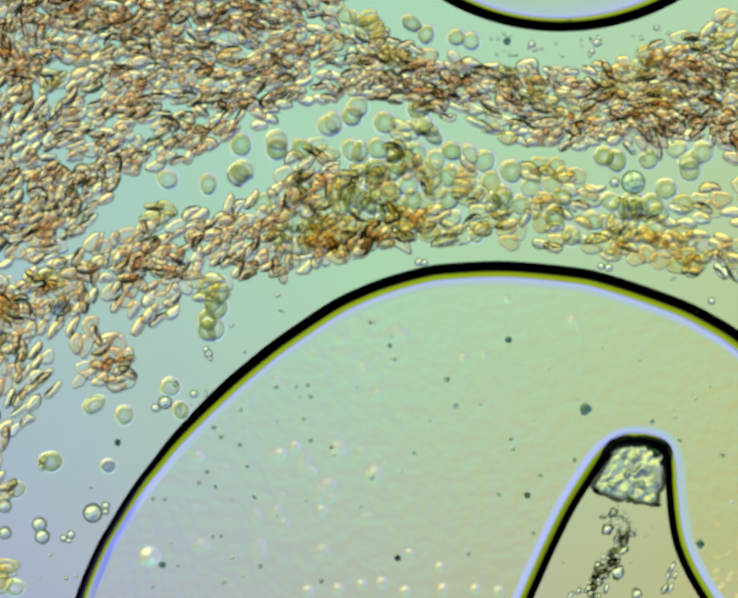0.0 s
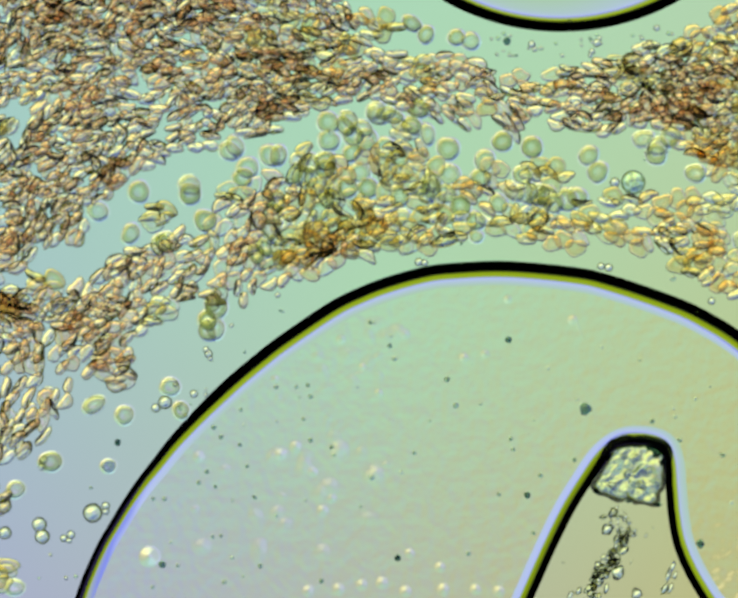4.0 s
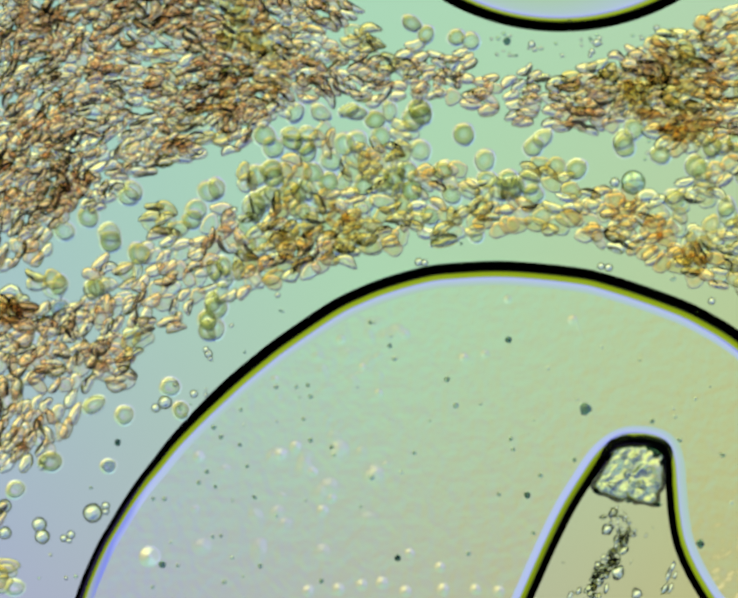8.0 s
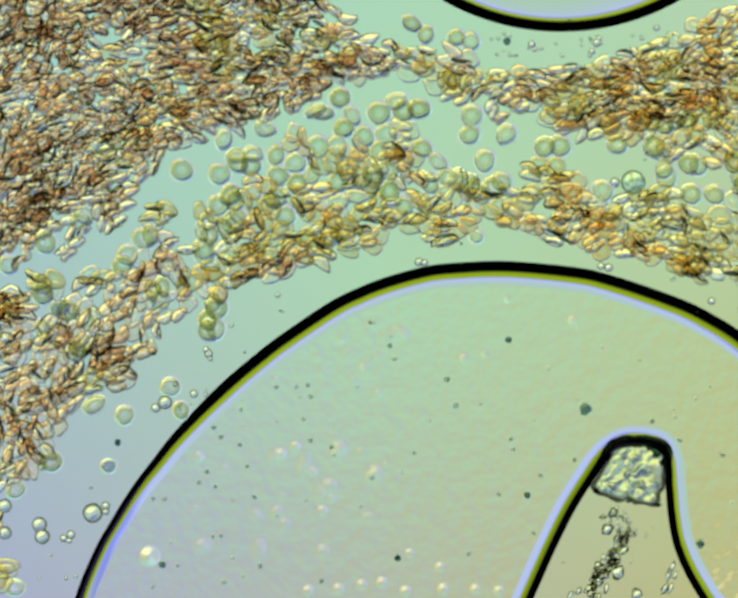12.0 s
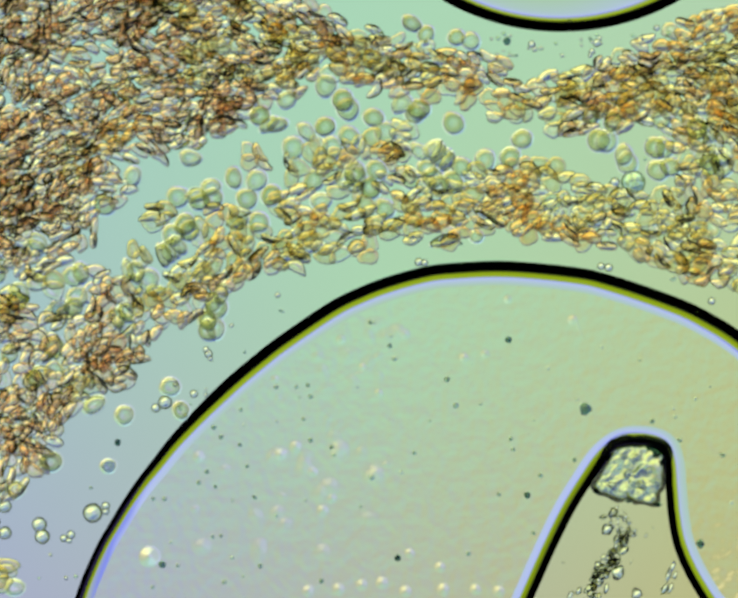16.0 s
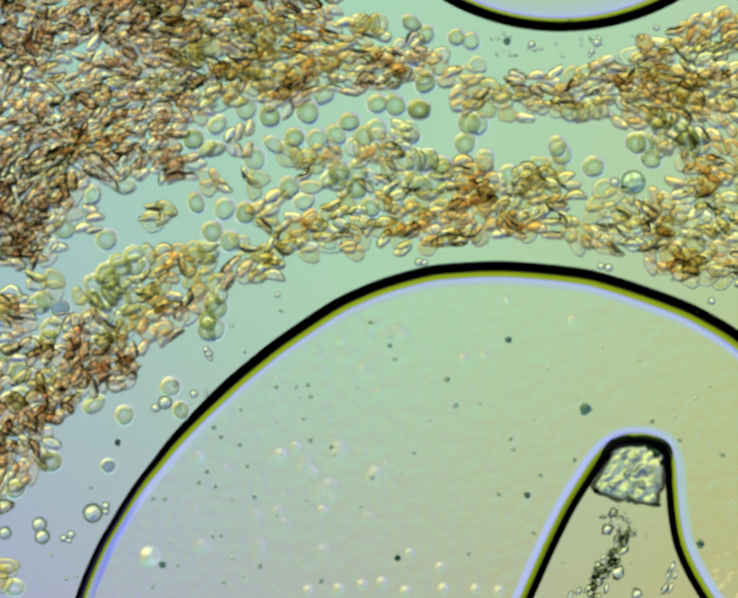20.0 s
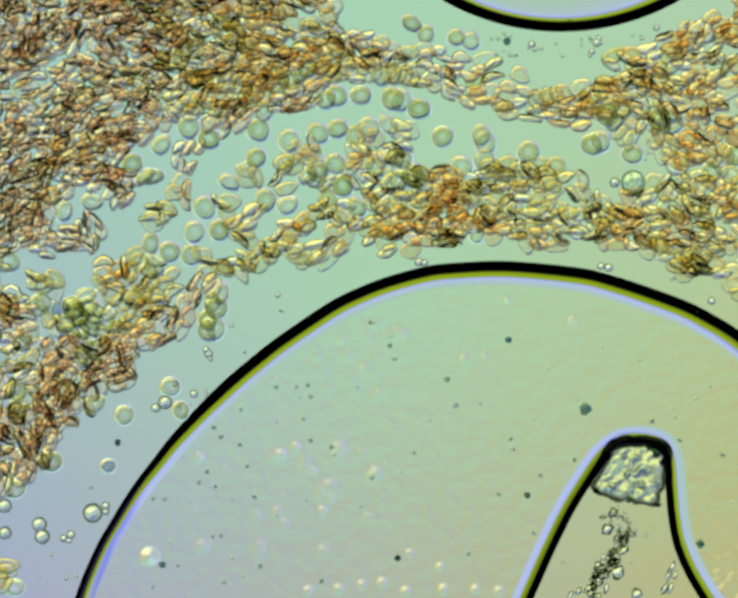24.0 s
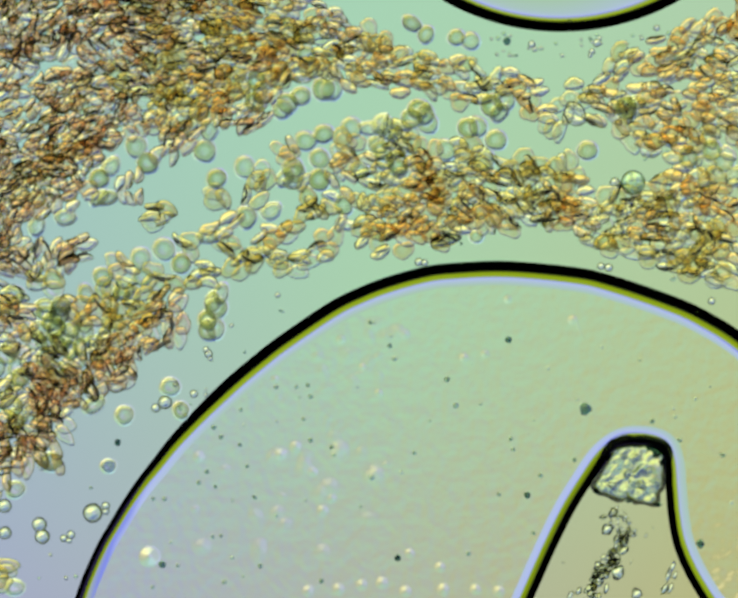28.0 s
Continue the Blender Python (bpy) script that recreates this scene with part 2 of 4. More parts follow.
BIG = [(160, 1272), (200, 1172), (237, 1106), (282, 1034), (321, 982), (372, 917), (462, 822), (552, 745), (607, 704), (700, 642), (760, 612), (820, 589), (900, 567), (962, 559),
       (1078, 555), (1222, 568), (1300, 585), (1420, 625), (1500, 660), (1600, 725), (1740, 860), (1840, 1030), (1880, 1220), (1830, 1420), (1720, 1500), (1600, 1430), (1540, 1340),
       (1494, 1271), (1460, 1212), (1437, 1155), (1426, 1095), (1421, 1040), (1416, 985), (1403, 953), (1365, 942), (1324, 947), (1284, 977), (1246, 1032), (1212, 1088),
       (1175, 1163), (1128, 1268), (1070, 1400), (960, 1560), (760, 1680), (500, 1700), (280, 1640), (160, 1520), (135, 1390)]
bubble("air_bubble", BIG, 8, "large clear flat air bubble with a black rim")
TOP = [(1192 + 508 * math.cos(a), -440 + 508 * math.sin(a)) for a in (math.tau * k / 24 for k in range(24))]
bubble("air_bubble", TOP, 10, "round clear air bubble with a black rim", 60.0, 35.6)


# ---- red blood cells ----
def cell_mesh(name, mat, radius=22.0, thick=6.5, dimple=0.55, bend=0.0, stretch=1.0, wobble=0.1, seed=0, skirt=0.0):
    """A biconcave disc, bent and drawn out a little; lengths in units of the plan. The skirt is an added thin prism
    ring that makes a bright halo round the disc.
    """
    rng = random.Random(seed)
    ph = [rng.uniform(0, math.tau) for _ in range(4)]
    bm = bmesh.new()
    rings_n, seg = 9, 22
    top, bottom = [], []
    for side, rows in ((1, top), (-1, bottom)):
        for k in range(rings_n):
            r = math.sin(math.pi / 2 * k / rings_n) ** 0.8
            if k == 0:
                rows.append([bm.verts.new((0, 0, 0))])
                continue
            rows.append([bm.verts.new((r * math.cos(i * math.tau / seg), r * math.sin(i * math.tau / seg), 0)) for i in range(seg)])
    rim = [bm.verts.new((math.cos(i * math.tau / seg), math.sin(i * math.tau / seg), 0)) for i in range(seg)]
    for side, rows in ((1, top), (-1, bottom)):
        for ring in rows:
            for v in ring:
                r2 = v.co.x ** 2 + v.co.y ** 2
                v.co.z = side * math.sqrt(max(0, 1 - r2 ** 2.3)) * (1 - 0.6 * dimple * (1 - r2) ** 2)
        rows.append(rim)
        for a, b in zip(rows, rows[1:]):
            for i in range(seg):
                j = (i + 1) % seg
                if len(a) == 1:
                    f = (a[0], b[i], b[j])
                else:
                    f = (a[i], b[i], b[j], a[j])
                bm.faces.new(f if side > 0 else tuple(reversed(f)))
    if skirt:
        wide = skirt / radius
        rows = [[bm.verts.new((r * math.cos(i * math.tau / seg), r * math.sin(i * math.tau / seg), z / thick)) for i in range(seg)]
                for r, z in ((0.985, 0.17 * skirt), (0.985 + 0.5 * wide, 0.07 * skirt), (0.985 + wide, 0.0), (0.985 + 0.5 * wide, -0.07 * skirt), (0.985, -0.17 * skirt))]
        for a, b in zip(rows, rows[1:] + rows[:1]):
            for i in range(seg):
                j = (i + 1) % seg
                bm.faces.new((a[i], b[i], b[j], a[j])).material_index = 1
    for v in bm.verts:
        x, y, z = v.co
        a = math.atan2(y, x)
        k = 1 + wobble * (math.sin(2 * a + ph[0]) + 0.8 * math.sin(3 * a + ph[1]) + 0.4 * math.sin(5 * a + ph[3]))
        x, y = x * radius * stretch * k, y * radius / math.sqrt(stretch) * k
        z = z * thick + bend * ((x / radius) ** 2 - 0.4) * radius + 1.2 * math.sin(a + ph[2])
        v.co = Vector((x, y, z)) * U
    me = mesh_of(name, bm, mat)
    if skirt:
        me.materials.append(HALO_RING)
        for f in me.polygons:
            f.use_smooth = f.material_index == 0
    return me


SHAPES = ((22, 8.0, 0.6, 0.0, 1.0), (21, 8.5, 0.45, 0.15, 1.1), (22, 7.5, 0.7, -0.2, 1.05), (20, 8.5, 0.3, 0.1, 1.2),
          (23, 7.5, 0.65, 0.25, 1.0), (19, 8.5, 0.4, -0.1, 1.35), (21, 8.0, 0.7, 0.0, 1.15), (24, 7.0, 0.5, 0.3, 1.0))
CELLS = [cell_mesh("red_blood_cell", CELL, p[0], 0.85 * p[1], p[2], *p[3:], seed=i) for i, p in enumerate(SHAPES)]
OLIVES = [cell_mesh("red_blood_cell", OLIVE, p[0], 0.75 * p[1], p[2], p[3], 0.5 + 0.5 * p[4], 0.035, seed=i + 20, skirt=4.5) for i, p in enumerate(SHAPES)]
SMALL = [cell_mesh("red_blood_cell", PACKED, 0.82 * p[0], 0.82 * p[1], 0.6 * p[2], *p[3:], seed=i + 40) for i, p in enumerate(SHAPES)]
MID = [cell_mesh("red_blood_cell", PACKED, 1.0 * p[0], 0.85 * p[1], 0.6 * p[2], *p[3:], seed=i + 60) for i, p in enumerate(SHAPES)]
RUDDY = [cell_mesh("red_blood_cell", HEAPED, 0.95 * p[0], 0.85 * p[1], 0.6 * p[2], *p[3:], seed=i + 80) for i, p in enumerate(SHAPES)]
RNG = random.Random(11)


# how the liquid moves, band by band from the upper edge down: x, y, heading in degrees, and the speed at each of the times in FLOW_TIMES
FLOW_TIMES = (1.5, 7.5, 12.0, 17.0, 25.0)
FLOW_TOP = [(20, 60, 180, 0, 0, 0, 0, 0), (96, 62, 144, 3, 10, 6, 4, 1), (299, 59, 172, 14, 10, 7, 2, 1), (458, 122, -179, 8, 5, 1, 1, 0),
            (505, 33, -169, 29, 22, 23, 18, 18), (575, 115, 165, 36, 14, 9, 8, 5), (601, 41, -162, 32, 34, 26, 18, 13), (672, 90, -170, 65, 66, 59, 49, 36),
            (779, 122, -166, 146, 155, 141, 86, 75), (1485, 118, 177, 7, 6, 4, 2, 1), (1533, 62, 175, 4, 3, 1, 2, 0)]
FLOW_CHANNEL = [(109, 157, 137, 41, 44, 40, 21, 14), (203, 125, 172, 40, 40, 40, 29, 16), (330, 151, -171, 29, 33, 23, 13, 12), (591, 174, 155, 59, 66, 29, 46, 18),
                (705, 147, 177, 105, 118, 108, 86, 47), (876, 144, -167, 180, 180, 166, 124, 97), (966, 168, -164, 183, 191, 133, 141, 110), (1234, 193, 173, 114, 100, 45, 91, 92),
                (1308, 174, 173, 110, 80, 60, 55, 56), (1384, 165, 176, 80, 64, 48, 34, 28), (1521, 195, -172, 75, 70, 58, 42, 36)]
FLOW_NECK = [(59, 217, 129, 49, 49, 51, 21, 16), (166, 221, 175, 10, 9, 11, 5, 1), (333, 242, 171, 41, 46, 23, 19, 12), (404, 224, 171, 52, 46, 38, 24, 18),
             (458, 277, 159, 70, 74, 75, 41, 33), (494, 205, 165, 50, 52, 40, 42, 33), (746, 270, -178, 42, 9, 3, 1, 0), (859, 255, -152, 12, 15, 6, 2, 13),
             (1054, 198, -164, 137, 195, 188, 164, 114), (1147, 212, -175, 186, 204, 138, 132, 114), (1413, 279, -167, 18, 14, 28, 9, 9)]
FLOW_SHELF = [(15, 300, 133, 34, 31, 37, 31, 20), (91, 303, 148, 11, 6, 5, 7, 9), (178, 340, 158, 27, 26, 18, 13, 8), (229, 336, 156, 28, 41, 35, 16, 9),
              (306, 345, 156, 63, 64, 67, 49, 51), (383, 311, 158, 61, 65, 66, 30, 36), (569, 282, 159, 63, 34, 33, 45, 33), (670, 316, -176, 54, 19, 9, 6, 4),
              (928, 334, -135, 28, 26, 24, 15, 18), (1016, 343, -168, 26, 13, 6, 16, 15), (1482, 312, -142, 19, 19, 26, 13, 8)]
FLOW_BEND = [(454, 437, 136, 49, 39, 32, 23, 22), (504, 382, 143, 55, 27, 26, 25, 22), (588, 345, 164, 54, 24, 22, 21, 17), (723, 378, -168, 24, 24, 17, 14, 22),
             (800, 432, -174, 15, 15, 6, 6, 3), (832, 379, -175, 19, 8, 7, 5, 4), (905, 416, -179, 37, 20, 13, 10, 1), (998, 413, -176, 62, 23, 29, 17, 17),
             (1105, 426, -168, 51, 23, 41, 26, 14), (1172, 386, -171, 33, 4, 9, 31, 29), (1532, 436, -137, 74, 77, 76, 39, 19)]
FLOW_POOL = [(62, 450, 177, 10, 11, 3, 8, 4), (141, 445, 149, 14, 12, 20, 24, 16), (398, 538, 168, 39, 46, 50, 41, 32), (508, 506, 151, 32, 23, 27, 18, 3),
             (645, 484, 175, 7, 6, 7, 1, 4), (1222, 446, -172, 85, 8, 25, 57, 47), (1302, 471, -166, 57, 21, 54, 36, 38), (1375, 482, -176, 19, 27, 43, 15, 22),
             (1450, 521, 174, 25, 29, 19, 14, 11), (1472, 437, -163, 28, 34, 25, 14, 19), (1541, 532, -143, 27, 37, 42, 51, 46)]
FLOW_FLOOR = [(13, 611, 143, 24, 29, 8, 18, 24), (51, 562, 150, 48, 49, 35, 36, 34), (80, 659, 124, 34, 41, 20, 4, 6), (116, 550, 148, 55, 57, 57, 61, 57),
              (199, 625, 129, 49, 52, 49, 37, 34), (250, 570, 141, 52, 53, 52, 40, 36), (265, 656, 126, 22, 29, 21, 11, 3), (310, 628, 136, 22, 17, 15, 8, 3),
              (341, 564, 166, 44, 45, 48, 39, 38), (446, 550, 165, 36, 40, 40, 28, 18), (581, 543, 162, 34, 25, 22, 13, 17)]
FLOW_TAIL = [(19, 960, 108, 7, 7, 5, 3, 1), (45, 715, 125, 19, 21, 11, 3, 2), (57, 907, 107, 15, 15, 12, 15, 8), (87, 830, 106, 57, 35, 34, 25, 17),
             (137, 802, 113, 59, 35, 18, 14, 8), (145, 737, 133, 77, 40, 26, 26, 34), (220, 699, 131, 41, 32, 30, 17, 3)]
FLOW = np.array(FLOW_TOP + FLOW_CHANNEL + FLOW_NECK + FLOW_SHELF + FLOW_BEND + FLOW_POOL + FLOW_FLOOR + FLOW_TAIL, float)
FLOW_WAY = np.stack((np.cos(np.radians(FLOW[:, 2])), np.sin(np.radians(FLOW[:, 2]))), 1)


def current(p, t):
    """The liquid's velocity at the points p (rows of x, y) at t seconds."""
    far = (p[:, None, 0] - FLOW[None, :, 0]) ** 2 + (p[:, None, 1] - FLOW[None, :, 1]) ** 2
    w = np.exp(-far / (2 * 46.0 ** 2)) + 1e-9 / (1 + far)
    speed = np.array([np.interp(t, FLOW_TIMES, row) for row in FLOW[:, 3:]])
    return (w @ (FLOW_WAY * speed[:, None])) / w.sum(1)[:, None]


# the banks of the two streams of cells as they swell and thin: upper stream's upper and lower bank, lower stream's upper and lower bank, as x, y
BANKS = {
    0.0: ((740, 0, 780, 35, 860, 85, 900, 115, 1000, 135, 1120, 145, 1170, 155, 1290, 145, 1330, 110, 1450, 85, 1520, 40, 1568, 30),
          (0, 570, 100, 540, 180, 470, 200, 430, 260, 360, 400, 335, 500, 290, 600, 225, 690, 200, 800, 195, 900, 215, 1000, 260, 1100, 300, 1160, 320, 1250, 300, 1350, 310, 1430, 320, 1480, 300),
          (0, 610, 100, 580, 180, 540, 240, 510, 330, 490, 440, 450, 500, 340, 560, 300, 680, 240, 800, 215, 870, 240, 900, 300, 1050, 320, 1100, 360, 1170, 355, 1270, 380, 1300, 420, 1400, 410, 1450, 360),
          (0, 980, 60, 980, 110, 920, 150, 830, 260, 800, 330, 710, 400, 660, 480, 630, 540, 600, 600, 570, 720, 540, 800, 520, 980, 500, 1050, 490, 1150, 520, 1300, 540, 1400, 545, 1470, 560, 1568, 600)),
    3.0: ((760, 0, 810, 50, 850, 95, 900, 100, 1000, 120, 1030, 140, 1130, 150, 1160, 165, 1230, 160, 1250, 150, 1300, 130, 1400, 90, 1480, 70, 1568, 20),
          (0, 580, 70, 570, 100, 500, 190, 470, 240, 410, 300, 350, 400, 300, 500, 275, 600, 250, 650, 220, 780, 200, 880, 215, 950, 270, 1050, 310, 1140, 330, 1190, 300, 1210, 240, 1240, 280, 1300, 250, 1400, 290, 1440, 340),
          (0, 620, 80, 600, 150, 640, 200, 600, 290, 530, 440, 470, 500, 420, 530, 310, 620, 290, 720, 270, 800, 230, 850, 240, 950, 300, 1000, 370, 1100, 370, 1200, 345, 1250, 420, 1300, 405, 1400, 430, 1450, 400),
          (0, 990, 70, 970, 90, 870, 200, 800, 260, 800, 300, 690, 400, 650, 480, 640, 600, 600, 700, 560, 800, 530, 1000, 510, 1100, 510, 1200, 520, 1300, 540, 1400, 520, 1500, 560, 1568, 620)),
    6.0: ((760, 20, 830, 60, 880, 100, 920, 130, 960, 120, 1060, 140, 1100, 170, 1200, 150, 1300, 120, 1400, 100, 1480, 60, 1568, 20),
          (0, 580, 70, 540, 170, 530, 180, 420, 240, 370, 320, 335, 400, 340, 480, 320, 580, 280, 620, 230, 700, 205, 800, 205, 900, 230, 960, 260, 1060, 240, 1140, 240, 1200, 270, 1330, 290, 1370, 250, 1470, 260, 1568, 270),
          (0, 640, 100, 680, 180, 610, 240, 560, 300, 530, 380, 480, 430, 420, 500, 380, 540, 330, 600, 320, 640, 240, 700, 240, 800, 230, 900, 260, 950, 290, 1000, 350, 1100, 345, 1220, 345, 1240, 400, 1380, 430, 1440, 370),
          (0, 1000, 60, 970, 100, 900, 170, 850, 190, 800, 250, 820, 280, 740, 360, 690, 420, 650, 480, 640, 570, 580, 690, 560, 800, 520, 960, 510, 1000, 450, 1110, 480, 1200, 510, 1300, 500, 1400, 540, 1480, 560, 1568, 640)),
    9.0: ((710, 0, 730, 70, 780, 60, 850, 100, 1000, 120, 1040, 150, 1110, 160, 1200, 150, 1300, 140, 1380, 95, 1450, 65, 1530, 40, 1568, 25),
          (0, 560, 90, 550, 130, 480, 240, 450, 270, 400, 330, 340, 450, 340, 520, 290, 570, 230, 660, 190, 700, 200, 800, 200, 900, 210, 1000, 220, 1050, 240, 1120, 270, 1200, 270, 1270, 270, 1300, 230, 1370, 280, 1420, 330, 1480, 350),
          (0, 620, 60, 640, 100, 700, 160, 680, 200, 600, 230, 560, 300, 520, 400, 450, 500, 360, 520, 310, 600, 250, 680, 230, 780, 215, 880, 220, 910, 270, 920, 370, 1000, 380, 1100, 370, 1150, 340, 1220, 350, 1240, 420, 1350, 430, 1440, 400, 1500, 360),
          (0, 1000, 90, 980, 150, 900, 180, 800, 240, 820, 290, 740, 370, 700, 440, 640, 560, 600, 700, 560, 800, 520, 980, 510, 1080, 480, 1200, 470, 1250, 520, 1350, 550, 1470, 560, 1500, 610, 1568, 640)),
    12.0: ((640, 0, 740, 40, 740, 90, 800, 90, 900, 110, 1000, 120, 1080, 150, 1150, 160, 1270, 150, 1360, 120, 1430, 80, 1510, 50, 1568, 20),
          (0, 580, 90, 540, 180, 520, 270, 430, 300, 380, 350, 300, 480, 280, 520, 240, 600, 260, 640, 200, 740, 160, 820, 150, 880, 180, 960, 220, 1020, 210, 1060, 250, 1200, 300, 1250, 280, 1300, 280, 1400, 310, 1450, 360),
          (0, 620, 60, 650, 100, 700, 180, 600, 260, 550, 370, 490, 440, 450, 470, 330, 560, 310, 640, 290, 720, 210, 800, 200, 880, 230, 890, 310, 960, 340, 1000, 390, 1060, 360, 1150, 340, 1210, 390, 1250, 430, 1350, 430, 1440, 390, 1500, 370),
          (0, 1050, 60, 1000, 120, 900, 160, 820, 230, 820, 300, 750, 370, 710, 400, 640, 500, 590, 600, 580, 660, 555, 750, 520, 870, 490, 980, 510, 1010, 440, 1080, 480, 1190, 520, 1270, 520, 1400, 550, 1480, 580, 1568, 640)),
    16.0: ((600, 0, 720, 40, 720, 100, 780, 60, 840, 90, 900, 110, 960, 110, 1110, 150, 1200, 160, 1300, 140, 1380, 90, 1450, 60, 1568, 20),
          (0, 580, 190, 560, 240, 490, 250, 420, 270, 380, 290, 310, 350, 320, 420, 310, 470, 260, 560, 260, 640, 200, 720, 160, 830, 190, 960, 220, 1040, 200, 1080, 260, 1180, 270, 1250, 300, 1340, 250, 1400, 260, 1450, 330),
          (0, 620, 70, 720, 150, 640, 200, 580, 330, 510, 340, 400, 400, 390, 500, 290, 560, 280, 660, 270, 780, 240, 850, 230, 880, 300, 940, 310, 1040, 330, 1060, 380, 1150, 345, 1220, 390, 1300, 410, 1370, 420, 1440, 370, 1500, 360),
          (0, 1050, 50, 1040, 100, 930, 150, 850, 230, 820, 290, 740, 370, 700, 420, 650, 480, 610, 570, 570, 700, 550, 820, 530, 900, 490, 970, 520, 1040, 480, 1150, 490, 1250, 520, 1400, 550, 1500, 600, 1568, 630)),
    20.0: ((740, 0, 800, 40, 850, 90, 960, 120, 1040, 150, 1130, 160, 1240, 150, 1300, 130, 1390, 90, 1480, 50, 1568, 20),
          (0, 560, 100, 540, 190, 540, 200, 370, 270, 390, 310, 480, 420, 480, 480, 390, 520, 290, 570, 250, 680, 200, 760, 190, 870, 190, 960, 210, 1040, 230, 1090, 270, 1200, 250, 1300, 250, 1400, 300, 1460, 360),
          (0, 620, 60, 740, 150, 680, 200, 600, 260, 540, 330, 530, 430, 540, 470, 410, 560, 300, 640, 240, 780, 240, 860, 240, 890, 320, 1000, 360, 1080, 370, 1160, 340, 1230, 380, 1300, 430, 1380, 430, 1460, 380),
          (0, 1050, 60, 1010, 100, 920, 130, 850, 230, 820, 290, 740, 370, 700, 420, 650, 480, 620, 560, 590, 660, 520, 800, 530, 960, 520, 1040, 490, 1150, 500, 1280, 520, 1390, 560, 1440, 600, 1500, 590, 1568, 610)),
    24.0: ((690, 0, 700, 60, 800, 90, 870, 110, 1000, 120, 1110, 140, 1130, 190, 1220, 200, 1290, 150, 1330, 120, 1400, 90, 1480, 60, 1568, 20),
          (0, 580, 100, 550, 190, 540, 210, 470, 290, 380, 390, 340, 480, 330, 500, 250, 600, 230, 660, 220, 780, 180, 880, 180, 960, 200, 1000, 220, 1100, 260, 1180, 280, 1230, 250, 1300, 280, 1400, 290, 1450, 360),
          (0, 630, 70, 700, 160, 660, 210, 560, 300, 520, 360, 400, 470, 420, 500, 340, 570, 300, 660, 270, 780, 260, 850, 230, 880, 370, 1000, 390, 1080, 350, 1150, 340, 1220, 380, 1300, 440, 1400, 400, 1460, 380),
          (0, 1050, 60, 1000, 120, 910, 150, 870, 230, 820, 280, 740, 360, 710, 420, 650, 480, 570, 580, 590, 700, 550, 800, 530, 960, 520, 1010, 470, 1100, 520, 1180, 520, 1280, 510, 1380, 520, 1450, 580, 1568, 620)),
    28.0: ((690, 0, 700, 40, 780, 60, 900, 110, 1000, 130, 1100, 150, 1200, 190, 1260, 170, 1300, 120, 1380, 100, 1450, 70, 1568, 20),
          (0, 600, 100, 580, 200, 540, 260, 450, 300, 380, 420, 350, 450, 260, 560, 260, 620, 210, 700, 190, 820, 180, 900, 200, 1000, 240, 1100, 250, 1210, 270, 1300, 270, 1380, 300, 1450, 360),
          (0, 620, 80, 640, 190, 610, 210, 580, 330, 520, 440, 500, 460, 360, 560, 330, 640, 290, 720, 260, 850, 260, 880, 310, 960, 300, 1050, 320, 1130, 340, 1220, 350, 1280, 430, 1380, 390, 1470, 370),
          (0, 1000, 110, 980, 140, 850, 230, 830, 290, 740, 370, 710, 420, 650, 470, 580, 600, 600, 640, 560, 820, 530, 960, 510, 1000, 460, 1080, 480, 1200, 470, 1280, 520, 1400, 560, 1470, 590, 1568, 620)),
}
BANK_TIMES = sorted(BANKS)
BANK_X = np.arange(-200.0, 1800.0, 10.0)
BANK_Y = np.array([[np.interp(BANK_X, line[0::2], line[1::2]) for line in BANKS[t]] for t in BANK_TIMES])
for k, t in enumerate(BANK_TIMES):
    BANK_Y[k, 0, BANK_X < BANKS[t][0][0]] = -400.0
    for j in (0, 1, 2, 3):
        BANK_Y[k, j, BANK_X > 1568] += (-0.35, -0.35, 0.45, 0.45)[j] * (BANK_X[BANK_X > 1568] - 1568)
    BANK_Y[k, 3, BANK_X < 0] += 400.0


def banks(x, t):
    """The four banks at the places x at t seconds."""
    k = min(max(int(np.searchsorted(BANK_TIMES, t, side="right")) - 1, 0), len(BANK_TIMES) - 2)
    f = (t - BANK_TIMES[k]) / (BANK_TIMES[k + 1] - BANK_TIMES[k])
    y = BANK_Y[k] * (1 - f) + BANK_Y[k + 1] * f
    return [np.interp(x, BANK_X, row) for row in y]


MOVES = []
TAN = "cluster of tan red blood cells drifting in the stream"
STACK = "stack of tan red blood cells like a roll of coins"
LOOSE = "single pale olive red blood cell adrift"


def cell(base, meshes, x, y, z, turn, tilt, roll=None):
    """One disc of a cluster: tilted about its long axis by tilt, the long axis turned by turn."""
    ob = new("red_blood_cell", RNG.choice(meshes))
    ob.parent = base
    ob.matrix_basis = (Matrix.Translation(Vector((x, y, z)) * U) @ pose(0, 0, 0, 0, 0, turn) @ pose(0, 0, 0, tilt)
                       @ pose(0, 0, 0, 0, 0, RNG.choice((0, 180)) + RNG.uniform(-20, 20) if roll is None else roll))
    return ob


